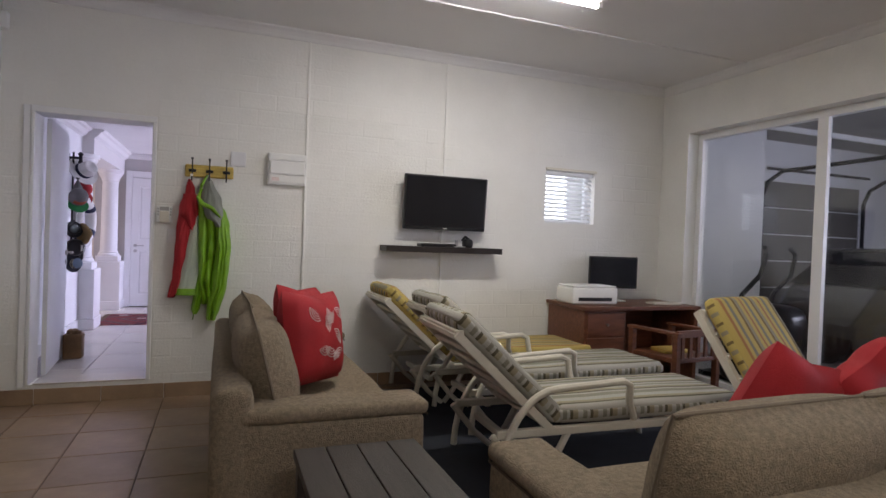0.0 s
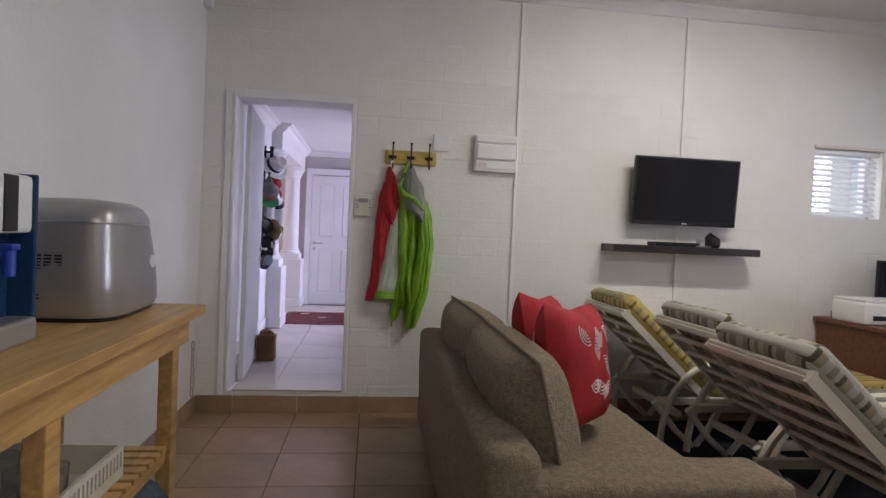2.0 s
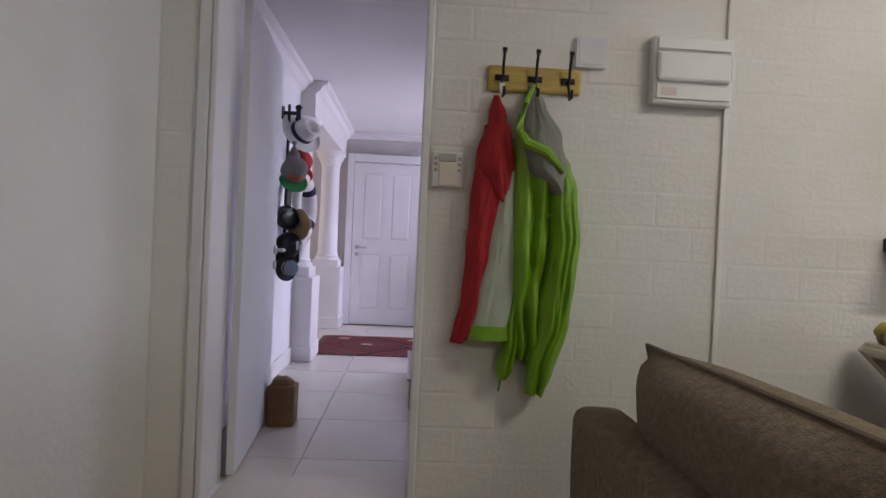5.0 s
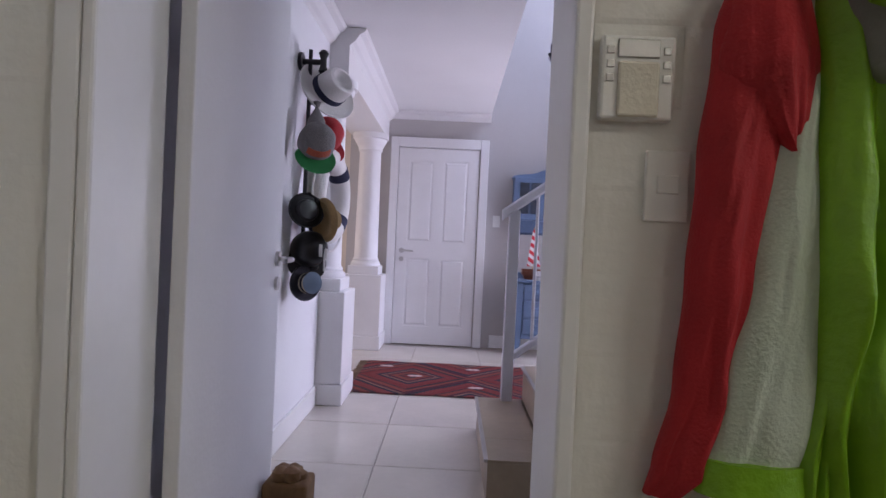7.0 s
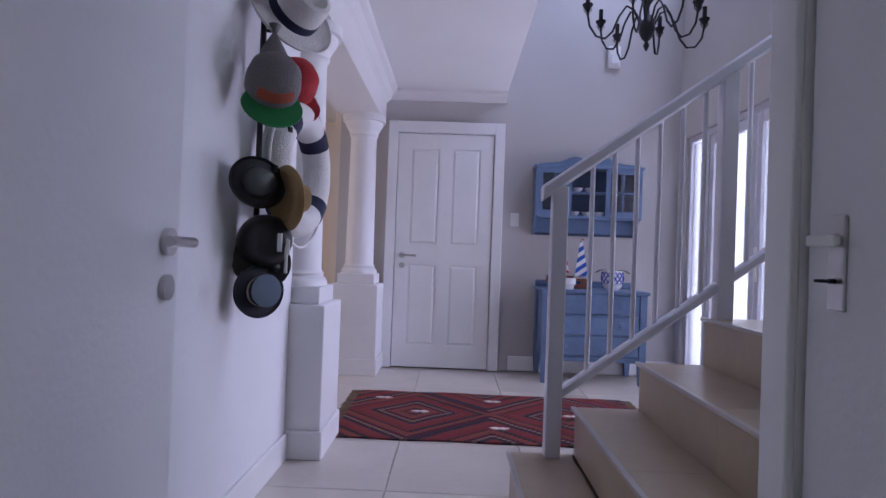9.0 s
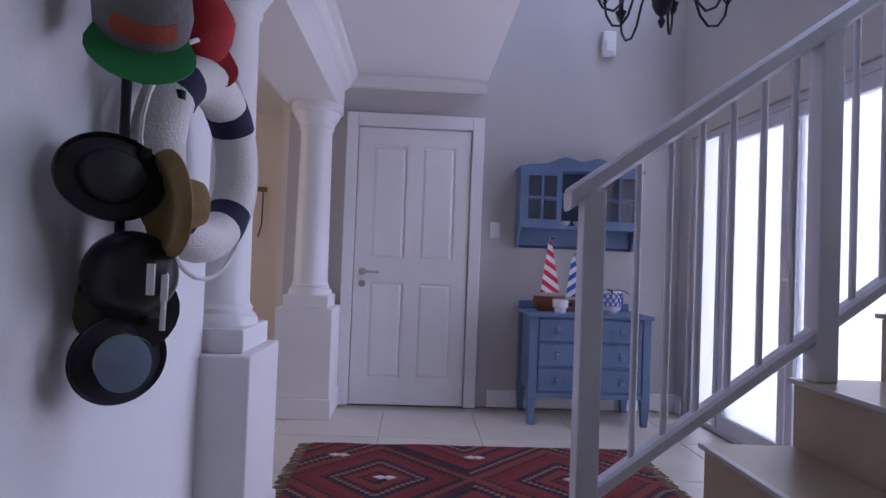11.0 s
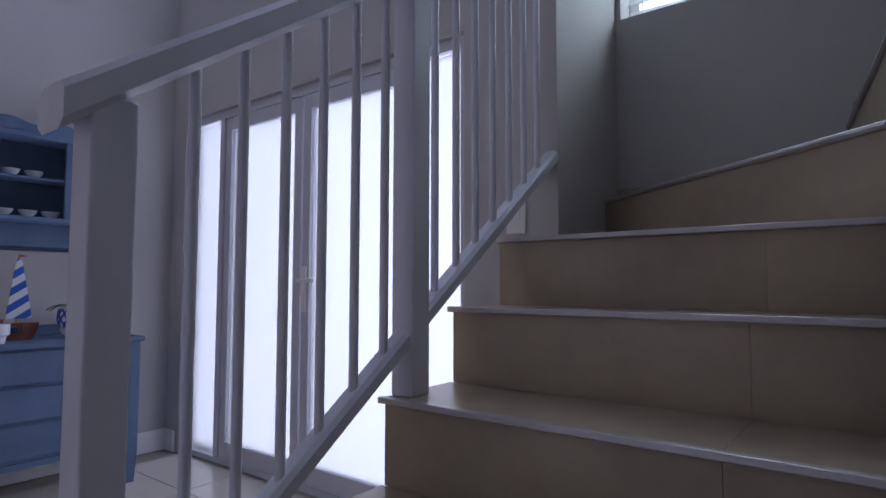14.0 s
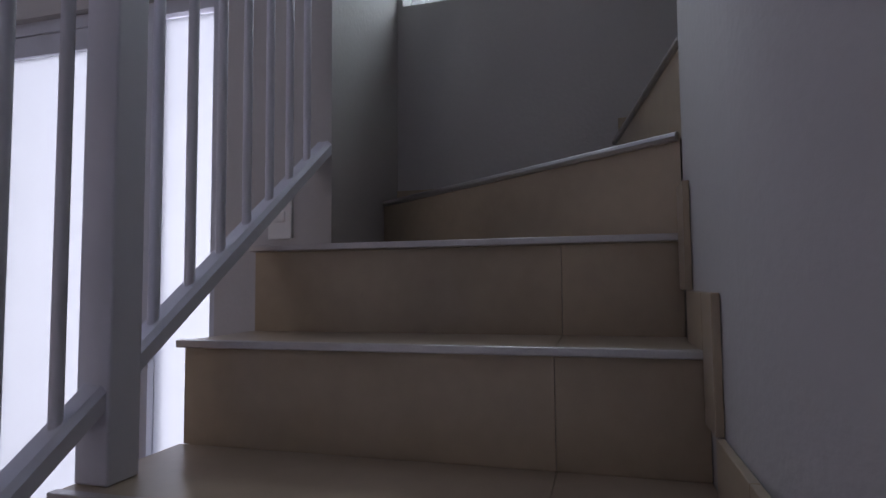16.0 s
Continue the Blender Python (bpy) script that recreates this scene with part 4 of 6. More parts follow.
def alarm():
    a = thing("alarm_keypad", pose(0.492, 5.799, 1.40), "white alarm keypad with a flap and grey display", "keypad")
    make("body", boxes(((0, -0.022, 0), (0.118, 0, 0.135)), bevel=0.005), "white_plastic", a)
    make("flap", boxes(((0.026, -0.028, 0.004), (0.092, -0.021, 0.092)), bevel=0.004), "cream_plastic", a)
    make("display", boxes(((0.025, -0.025, 0.098), (0.092, -0.0215, 0.128)), bevel=0.002), "silver", a)
    for k in range(6):
        make("button", boxes(((0.098 if k < 3 else 0.008, -0.0245, 0.06 + 0.022 * (k % 3)), (0.11 if k < 3 else 0.02, -0.0215, 0.072 + 0.022 * (k % 3))), bevel=0.001), "silver", a)


alarm()


def switch(loc):
    s = thing("light_switch", loc, "white rocker light switch plate", "light switch", "light switches")
    make("plate", boxes(((0, -0.010, 0), (0.072, 0, 0.115)), bevel=0.003), "white_plastic", s)
    make("rocker", boxes(((0.018, -0.014, 0.045), (0.054, -0.009, 0.075)), bevel=0.002), "white_plastic", s)


switch(pose(0.575, 5.799, 1.24))
switch(pose(0.66, BY - 0.001, 1.36))
switch(pose(1.929, 8.19, 1.30, 0, 0, -90))


def rack():
    r = thing("coat_rack", pose(0.69, 5.799, 1.78), "yellow pine coat rack with three black iron hooks", "coat rack")
    make("board", boxes(((0, -0.022, 0), (0.366, 0, 0.10)), bevel=0.012), "pine_yellow", r)
    for k in range(3):
        x = 0.055 + 0.128 * k
        make("hook", lambda bm: (box(bm, (x - 0.028, -0.027, 0.038), (x + 0.028, -0.021, 0.062), 0.003), tube(bm, [(x, -0.026, 0.05), (x, -0.045, 0.04), (x, -0.05, 0.09), (x, -0.062, 0.125), (x, -0.068, 0.14)], 0.0055), tube(bm, [(x, -0.026, 0.045), (x, -0.045, 0.01), (x, -0.06, -0.03), (x, -0.085, -0.03), (x, -0.092, 0.0)], 0.0055), cyl(bm, (x, -0.068, 0.135), (x, -0.07, 0.15), 0.009)), "iron", r, smooth=True)


rack()


def cloth(bm, levels, seed, n=112, folds=5, amp=0.012, yb=5.792, valleys=()):
    """A hanging garment: levels of (z, left, right, depth), its back against the wall; valleys: (across, depth, lean) of deep folds."""
    rings = []
    levels = [(1.8 - (1.8 - z) * 1.16, a - 0.018, b - 0.018, d) for z, a, b, d in levels]
    top, low = levels[0][0], levels[-1][0]
    for z, a, b, d in levels:
        ring, h = [], (top - z) / (top - low)
        grow = min(1, (top - z) * 6)
        for k in range(n):
            q = 2 * math.pi * k / n
            u, v = -math.cos(q), math.sin(q)
            f = 0.45 * amp * math.sin(folds * u * 2.3 + seed + 1.6 * math.sin(z * 5 + seed)) + 1.3 * amp * noise.noise(Vector((u * 1.9 + z * 3.4, z * 2.2 - u * 0.8, seed))) + 0.55 * amp * noise.noise(Vector((u * 4.5 - z * 7, z * 6 + u * 2, seed)))
            for c, deep, lean in valleys:
                f -= deep * (0.35 + 0.65 * h) * math.exp(-((u - c - lean * h + 0.08 * math.sin(z * 9 + seed + c)) / 0.13) ** 2)
            y = yb - d / 2 - v * d / 2
            if v > 0:
                y = min(yb - 0.004, y - f * grow * (1 - u * u))
            ring.append(((a + b) / 2 + u * (b - a) / 2 + 0.008 * noise.noise(Vector((z * 7, seed, u))), y, z))
        rings.append(ring)
    loft(bm, rings)


def dense(levels, step=0.018):
    out = []
    for (z0, *p), (z1, *q) in zip(levels, levels[1:]):
        n = max(1, int(abs(z1 - z0) / step))
        for k in range(n):
            t = k / n
            s = t * t * (3 - 2 * t)
            out.append((z0 + (z1 - z0) * t, *[a + (b - a) * s for a, b in zip(p, q)]))
    return out + [levels[-1]]


rj = thing("red_jacket", pose(0, 0, 0), "red fleece jacket hanging from a hook", "jacket", "hanging jackets")
make("body", lambda bm: cloth(bm, dense([(1.765, 0.735, 0.755, 0.03), (1.70, 0.715, 0.79, 0.05), (1.56, 0.675, 0.82, 0.08), (1.40, 0.66, 0.79, 0.09), (1.25, 0.65, 0.76, 0.09), (1.10, 0.64, 0.74, 0.08), (0.98, 0.615, 0.70, 0.07), (0.945, 0.61, 0.66, 0.05)]), 1.0, folds=1.4, amp=0.012), "red", rj, smooth=True)
make("collar", lambda bm: cloth(bm, dense([(1.66, 0.70, 0.80, 0.09), (1.52, 0.68, 0.83, 0.105), (1.45, 0.73, 0.815, 0.10), (1.41, 0.77, 0.80, 0.09)]), 2.0, folds=2), "red", rj, smooth=True)
make("tag", boxes(((0.732, 5.735, 1.755), (0.752, 5.738, 1.80))), "white_plastic", rj)
gj = thing("green_jacket", pose(0, 0, 0), "lime green and grey rain jacket hanging from a hook", "jacket", "hanging jackets")
make("lining", lambda bm: cloth(bm, dense([(1.62, 0.80, 0.84, 0.06), (1.45, 0.76, 0.84, 0.09), (1.25, 0.72, 0.85, 0.10), (1.05, 0.685, 0.85, 0.10), (0.985, 0.67, 0.845, 0.09)]), 4.0, folds=2, amp=0.006), "jacket_lining", gj, smooth=True)
make("hem", lambda bm: cloth(bm, dense([(1.01, 0.672, 0.848, 0.105), (0.965, 0.668, 0.85, 0.11)], 0.012), 4.0, folds=3, amp=0.006), "green", gj, smooth=True)
make("body", lambda bm: cloth(bm, dense([(1.70, 0.83, 0.93, 0.08), (1.60, 0.815, 0.99, 0.12), (1.45, 0.82, 1.03, 0.14), (1.28, 0.825, 1.035, 0.15), (1.10, 0.83, 1.035, 0.14), (0.95, 0.85, 1.025, 0.12), (0.90, 0.86, 0.94, 0.08)]), 6.0, folds=1.6, amp=0.024, valleys=((-0.3, 0.06, -0.2), (0.25, 0.075, -0.15))), "green", gj, smooth=True)
make("sleeve", lambda bm: cloth(bm, dense([(1.60, 0.96, 0.985, 0.06), (1.54, 0.95, 1.03, 0.13), (1.46, 0.95, 1.055, 0.16), (1.30, 0.955, 1.07, 0.17), (1.05, 0.925, 1.055, 0.15), (0.86, 0.90, 1.0, 0.12), (0.79, 0.90, 0.975, 0.10)]), 8.0, folds=2, amp=0.014, valleys=((-0.3, 0.03, 0.3), (0.4, 0.02, -0.3))), "green", gj, smooth=True)
make("sleeve", lambda bm: cloth(bm, dense([(1.2, 0.83, 0.90, 0.10), (0.98, 0.80, 0.87, 0.10), (0.86, 0.785, 0.85, 0.08), (0.83, 0.80, 0.83, 0.06)]), 9.0, folds=2, amp=0.012), "green", gj, smooth=True)
make("hood", lambda bm: cloth(bm, dense([(1.80, 0.865, 0.89, 0.04), (1.74, 0.85, 0.93, 0.09), (1.62, 0.83, 0.99, 0.15), (1.52, 0.86, 1.02, 0.17), (1.45, 0.94, 1.03, 0.16), (1.40, 0.98, 1.02, 0.13)]), 11.0, folds=2, amp=0.012), "jacket_grey", gj, smooth=True)
make("hood_edge", lambda bm: tube(bm, [(0.857, 5.70, 1.79), (0.822, 5.67, 1.71), (0.80, 5.66, 1.61), (0.83, 5.64, 1.56), (0.90, 5.625, 1.53), (0.965, 5.63, 1.46)], [0.006, 0.012, 0.016, 0.02, 0.018, 0.008], 8), "green", gj, smooth=True)
make("drawstring", lambda bm: tube(bm, [(0.782, 5.74, 0.735), (0.787, 5.75, 0.67), (0.782, 5.755, 0.63)], 0.004), "green_dark", gj)


# ---- pine workbench and what stands on it ----
def bench():
    b = thing("pine_workbench", pose(-0.53, 2.20, 0), "varnished pine workbench with a slatted lower shelf", "workbench")
    for k in range(3):
        make("top_board", boxes(((0.005 + 0.176 * k, 0, 0.955), (0.005 + 0.176 * k + 0.174, 1.76, 0.99)), bevel=0.003), "pine", b)
    make("apron", boxes(((0.465, 0.06, 0.86), (0.49, 1.70, 0.955)), ((0.03, 1.675, 0.86), (0.465, 1.70, 0.955)), ((0.03, 0.06, 0.86), (0.465, 0.085, 0.955)), bevel=0.003), "pine", b)
    for x in (0.03, 0.415):
        for y in (0.085, 0.80, 1.61):
            make("leg", boxes(((x, y, 0), (x + 0.05, y + 0.065, 0.955)), bevel=0.004), "pine", b)
    for z in (0.44, 0.10):
        for x in (0.04, 0.42):
            make("shelf_rail", boxes(((x, 0.15, z), (x + 0.03, 1.61, z + 0.045)), bevel=0.003), "pine", b)
        for k in range(24):
            y = 0.16 + k * 0.061
            if not 0.78 < y < 0.87:
                make("shelf_slat", boxes(((0.035, y, z + 0.045), (0.455, y + 0.04, z + 0.063)), bevel=0.002), "pine", b)
    make("chain", lambda bm: [tube(bm, [(0.50 + 0.005 * math.cos(a), 1.72, 0.84 - 0.03 * k + 0.016 * math.sin(a)) for a in [j * math.pi / 5 for j in range(11)]], 0.002, 5) for k in range(7)], "chrome", b)


bench()


def icemaker():
    m = thing("ice_maker", pose(-0.30, 3.70, 0.99, 0, 0, 3) @ Matrix.Diagonal((1.05, 1.2, 1.12, 1)), "rounded silver countertop ice maker", "appliance")

    def shell(bm, prof):
        rings = []
        for z, hx, hy, dy in prof:
            ring = []
            for k in range(40):
                a = 2 * math.pi * k / 40
                c, s = math.cos(a), math.sin(a)
                ring.append((hx * math.copysign(abs(c) ** 0.45, c), dy + hy * math.copysign(abs(s) ** 0.45, s), z))
            rings.append(ring)
        loft(bm, rings)
    make("body", lambda bm: shell(bm, [(0.012, 0.15, 0.20, 0), (0.03, 0.158, 0.212, 0), (0.12, 0.155, 0.205, -0.004), (0.20, 0.148, 0.19, -0.012), (0.262, 0.142, 0.178, -0.02)]), "silver", m, smooth=True)
    make("lid", lambda bm: shell(bm, [(0.264, 0.143, 0.180, -0.02), (0.285, 0.140, 0.174, -0.022), (0.31, 0.128, 0.150, -0.03), (0.325, 0.10, 0.11, -0.035), (0.33, 0.04, 0.05, -0.035)]), "silver", m, smooth=True)
    make("base", lambda bm: shell(bm, [(0, 0.145, 0.195, 0), (0.013, 0.148, 0.198, 0)]), "black", m)
    for k in range(14):
        z = 0.062 + 0.0085 * k
        y = -0.2085 + (z - 0.06) * 0.05
        for j in range(5):
            make("vent_slot", boxes(((-0.105 + 0.026 * j, y - 0.002, z), (-0.085 + 0.026 * j, y + 0.02, z + 0.005))), "black", m)
    make("badge", lambda bm: lathe(bm, [(0.019, 0), (0.019, 0.004), (0.012, 0.006)], seg=24, m=pose(0.151, 0.083, 0.15, 0, 86, 0), squash=1.3), "white_plastic", m, smooth=True)


icemaker()


def dispenser():
    d = thing("water_dispenser", pose(-0.35, 3.03, 0.99, 0, 0, 4), "blue and silver bottle water dispenser", "water dispenser")
    make("body", lambda bm: box(bm, (-0.13, -0.16, 0.0), (0.10, 0.17, 0.40), 0.012, 3), "blue_dark", d, smooth=True)
    make("side_trim", boxes(((-0.12, 0.168, 0.0), (0.155, 0.182, 0.41)), bevel=0.005), "blue_dark", d)
    make("top_panel", boxes(((-0.12, -0.155, 0.265), (0.150, 0.168, 0.405)), bevel=0.012), "white_plastic", d)
    make("display", boxes(((0.148, 0.03, 0.27), (0.153, 0.09, 0.40)), bevel=0.002), "black", d)
    make("drip_tray", boxes(((0.05, -0.155, 0.0), (0.165, 0.168, 0.06)), bevel=0.01), "silver", d)
    make("tap", lambda bm: (cyl(bm, (0.09, 0.08, 0.215), (0.145, 0.08, 0.215), 0.012), cyl(bm, (0.14, 0.08, 0.225), (0.14, 0.08, 0.165), 0.014), box(bm, (0.128, 0.06, 0.226), (0.155, 0.10, 0.24), 0.003)), "blue_cap", d, smooth=True)
    make("bottle", lambda bm: lathe(bm, [(0.05, 0.40), (0.06, 0.44), (0.125, 0.50), (0.13, 0.53), (0.122, 0.545), (0.13, 0.56), (0.13, 0.62), (0.122, 0.635), (0.13, 0.65), (0.13, 0.78), (0.11, 0.80), (0.02, 0.80)], (-0.01, 0, 0), 28), "bottle", d, smooth=True)


dispenser()


def crate():
    c = thing("plastic_crate", pose(-0.42, 3.05, 0.503), "cream slotted crate with clear plastic cups", "crate")
    make("base", boxes(((-0.10, 0, 0), (0.30, 0.50, 0.012))), "cream_plastic", c)
    for y in (0.0, 0.488):
        make("end_wall", boxes(((-0.10, y, 0.012), (0.30, y + 0.012, 0.10))), "cream_plastic", c)
    for x in (-0.10, 0.288):
        make("side_wall", lambda bm: (box(bm, (x, 0.012, 0.012), (x + 0.012, 0.488, 0.032)), box(bm, (x, 0.012, 0.082), (x + 0.012, 0.488, 0.10)), [box(bm, (x + 0.001, 0.02 + 0.0235 * k, 0.032), (x + 0.011, 0.032 + 0.0235 * k, 0.082)) for k in range(20)]), "cream_plastic", c)
    cup = make("cup", lambda bm: lathe(bm, [(0.028, 0.013), (0.036, 0.12), (0.034, 0.12), (0.026, 0.018)], seg=14), "clear", c, smooth=True)
    cup.location = (-0.04, 0.07, 0)
    for k in range(1, 15):
        o = cup.copy()
        scene.collection.objects.link(o)
        o.location = (-0.04 + 0.085 * (k % 4), 0.07 + 0.09 * (k // 4) + 0.01 * (k % 3), 0.006 * (k % 2))


crate()


def bottle(loc):
    b = thing("water_bottle", loc, "large blue clear water bottle lying on the lower shelf", "bottle", "spare water bottles")
    make("body", lambda bm: lathe(bm, [(0.10, 0), (0.125, 0.02), (0.13, 0.10), (0.122, 0.115), (0.13, 0.13), (0.13, 0.22), (0.122, 0.235), (0.13, 0.25), (0.128, 0.33), (0.07, 0.385), (0.03, 0.40)], seg=28, m=pose(0, 0, 0, -90)), "bottle", b, smooth=True)
    make("cap", lambda bm: lathe(bm, [(0.029, 0.40), (0.029, 0.45), (0.025, 0.455)], seg=20, m=pose(0, 0, 0, -90)), "blue_cap", b, smooth=True)
    return b


bt = bottle(pose(-0.20, 3.40, 0.30, 0, 0, -10))
copy_thing(bt, pose(-0.22, 2.85, 0.30, 0, 0, -6))

# ---- things: hall ----


def chest():
    c = thing("chest_of_drawers", pose(0.885, 10.20, HF), "dusty blue painted chest of three drawers", "chest of drawers")
    w, d = 0.80, 0.43
    make("body", boxes(((0.02, 0.012, 0.20), (w - 0.02, d, 0.695)), bevel=0.004), "blue_grey", c)
    make("top", boxes(((-0.015, -0.015, 0.695), (w + 0.015, d + 0.005, 0.72)), bevel=0.006), "blue_grey", c)
    make("upstand", boxes(((0.0, d - 0.02, 0.72), (w, d, 0.775)), bevel=0.008), "blue_grey", c)
    for x in (0.0, w - 0.055):
        for y in (0.0, d - 0.055):
            make("leg", lambda bm: (box(bm, (x, y, 0.17), (x + 0.055, y + 0.055, 0.695), 0.004), loft(bm, [[(x + 0.0275 + a * h, y + 0.0275 + b * h, z) for a, b in ((-1, -1), (1, -1), (1, 1), (-1, 1))] for z, h in ((0.17, 0.0275), (0.0, 0.018))])), "blue_grey", c)
    make("bottom_rail", boxes(((0.05, 0.004, 0.175), (w - 0.05, 0.02, 0.205)), bevel=0.003), "blue_grey", c)
    for z in (0.22, 0.38, 0.54):
        make("drawer", boxes(((0.062, 0.0, z), (w - 0.062, 0.014, z + 0.145)), bevel=0.006), "blue_grey", c)
        for x in (0.19, w - 0.19):
            make("pull", lambda bm: (box(bm, (x - 0.02, -0.006, z + 0.045), (x + 0.02, 0.001, z + 0.10), 0.003), loft(bm, [[(x - 0.014, -0.005, z + 0.06), (x + 0.014, -0.005, z + 0.06), (x + 0.014, -0.005, z + 0.09), (x - 0.014, -0.005, z + 0.09)], [(x - 0.018, -0.03, z + 0.05), (x + 0.018, -0.03, z + 0.05), (x + 0.012, -0.022, z + 0.075), (x - 0.012, -0.022, z + 0.075)]])), "blue_grey", c)


chest()


def wall_cabinet():
    c = thing("wall_cabinet", pose(0.845, 10.648, 1.30), "dusty blue wall cabinet with glazed doors and a scalloped crest", "cabinet")
    w, d, h = 0.86, 0.17, 0.545
    # the back takes about 0.4 times the blue of the front
    make("back", boxes(((0, -0.012, 0), (w, 0, h))), "blue_inside", c)
    for x in (0.0, w - 0.02):
        make("side", lambda bm: extrude(bm, [(0, 0.0), (-0.05, 0.0), (-0.06, 0.06), (-0.11, 0.12), (-d, 0.15), (-d, h), (0, h)], 0, x, x + 0.02), "blue_grey", c)
    make("shelf", boxes(((0.02, -d, 0.14), (w - 0.02, -0.012, 0.16)), ((0.02, -d + 0.01, 0.345), (w - 0.02, -0.012, 0.357)), ((-0.012, -d - 0.015, h), (w + 0.012, 0, h + 0.022)), ((0.02, -0.03, 0.02), (w - 0.02, -0.012, 0.14)), bevel=0.003), "blue_grey", c)
    make("crest", lambda bm: extrude(bm, [(0.02, h + 0.022)] + [(0.02 + (w - 0.04) * k / 40, h + 0.03 + 0.075 * math.sin(math.pi * k / 40) ** 1.5 * (0.75 + 0.25 * math.cos(6 * math.pi * k / 40))) for k in range(41)] + [(w - 0.02, h + 0.022)], 1, -d, -d + 0.018), "blue_grey", c)
    for x0, x1 in ((0.02, 0.29), (0.57, w - 0.02)):
        def door(bm):
            for lo, hi in (((x0, 0.16), (x0 + 0.035, h)), ((x1 - 0.035, 0.16), (x1, h)), ((x0 + 0.035, 0.16), (x1 - 0.035, 0.20)), ((x0 + 0.035, h - 0.04), (x1 - 0.035, h)), (((x0 + x1) / 2 - 0.008, 0.20), ((x0 + x1) / 2 + 0.008, h - 0.04)), ((x0 + 0.035, 0.345), (x1 - 0.035, 0.36))):
                box(bm, (lo[0], -d, lo[1]), (hi[0], -d + 0.018, hi[1]))
        make("door", door, "blue_grey", c)
        o = make("pane", boxes(((x0 + 0.035, -d + 0.008, 0.20), (x1 - 0.035, -d + 0.011, h - 0.04))), "clear_glass", c)
        o.visible_shadow = False


wall_cabinet()
for k, (x, z, mt) in enumerate(((1.20, 1.657, "china"), (1.30, 1.657, "china"), (1.18, 1.46, "china"), (1.28, 1.46, "china"), (1.38, 1.46, "china"), (0.95, 1.46, "red"), (1.07, 1.46, "red"))):
    make("bowl", lambda bm: lathe(bm, [(0.018, 0), (0.02, 0.006), (0.034, 0.018), (0.042, 0.036), (0.040, 0.036), (0.028, 0.016), (0.002, 0.010)], (x, 10.56, z), 20), mt, smooth=True, label="small %s bowl on the cabinet shelf" % ("white china" if mt == "china" else "red"), category="bowl", group="cabinet bowls")


def boat(x, y, s, sail, name):
    b = thing("toy_sailing_boat", pose(x, y, HF + 0.72), "wooden toy boat with a %s striped sail" % name, "toy boat", "toy boats")

    def hull(bm):
        rings = []
        for z, f in ((0.0, 0.72), (0.03, 0.85), (0.07, 0.96), (0.10, 1.0)):
            pts = [(-0.10 * f, -0.036 * f), (0.02, -0.042 * f), (0.08 * f, -0.022 * f), (0.115 * f, 0), (0.08 * f, 0.022 * f), (0.02, 0.042 * f), (-0.10 * f, 0.036 * f)]
            rings.append([(p[0] * s, p[1] * s, z * s) for p in pts])
        loft(bm, rings)
    make("hull", hull, "boat_wood", b)
    make("band", boxes(((-0.102 * s, -0.044 * s, 0.045 * s), (-0.005, 0.044 * s, 0.075 * s))), "blue_dark" if name == "blue" else "boat_wood", b)
    make("mast", lambda bm: cyl(bm, (0.0, 0, 0.09 * s), (0.0, 0, 0.50 * s), 0.004), "pine", b)
    make("sail", lambda bm: extrude(bm, [(-0.055 * s, 0.125 * s), (0.075 * s, 0.125 * s), (0.012, 0.46 * s), (0.0, 0.48 * s), (-0.012, 0.46 * s)], 1, -0.004, 0.004), sail, b)
    make("flag", lambda bm: extrude(bm, [(0.0, 0.485 * s), (0.04 * s, 0.492 * s), (0.0, 0.50 * s)], 1, -0.003, 0.003), "red" if name == "blue" else "blue_dark", b)


boat(1.045, 10.40, 1.0, "sail_red", "red")
boat(1.215, 10.42, 0.80, "sail_blue", "blue")
make("candle_jar", lambda bm: lathe(bm, [(0.035, 0), (0.04, 0.03), (0.052, 0.04), (0.052, 0.085), (0.047, 0.085), (0.045, 0.06), (0.002, 0.06)], (1.10, 10.285, HF + 0.72), 24), "china", smooth=True, label="white pot on the chest top", category="pot")


def plant():
    p = thing("potted_plant", pose(1.46, 10.38, HF + 0.72), "blue and white patterned pot with an orchid", "plant")
    make("pot", lambda bm: lathe(bm, [(0.05, 0), (0.075, 0.03), (0.085, 0.09), (0.078, 0.15), (0.075, 0.155), (0.07, 0.15), (0.07, 0.12), (0.002, 0.12)], seg=32), "china", p, smooth=True)

    def pattern(bm):
        for k in range(14):
            for s in (1, -1):
                pts = []
                for j in range(13):
                    z = 0.012 + 0.128 * j / 12
                    r = 0.056 + 0.03 * math.sin(min(1, j / 8.5) * math.pi / 2) - 0.0068 * max(0, (j - 8) / 4)
                    a = 2 * math.pi * k / 14 + s * j * 0.09
                    pts.append(((r + 0.0015) * math.cos(a), (r + 0.0015) * math.sin(a), z))
                tube(bm, pts, 0.004, 5)
    tagged(make("pot_pattern", pattern, "blue_cap", p), kind="stuff")
    for k in range(6):
        a = k * 1.05 + 0.4

        def leaf(bm):
            r = []
            for j in range(8):
                t = j / 7
                w = 0.014 * math.sin(math.pi * (0.08 + 0.9 * t)) + 0.001
                c = Vector((math.cos(a) * 0.15 * t, math.sin(a) * 0.10 * t, 0.125 + 0.10 * t * (1.3 - t * 1.2)))
                sd = Vector((-math.sin(a), math.cos(a), 0)) * w
                r.append([c - sd, c + Vector((0, 0, 0.003)), c + sd, c - Vector((0, 0, 0.003))])
            loft(bm, r)
        make("leaf", leaf, "leaf", p, smooth=True)


plant()


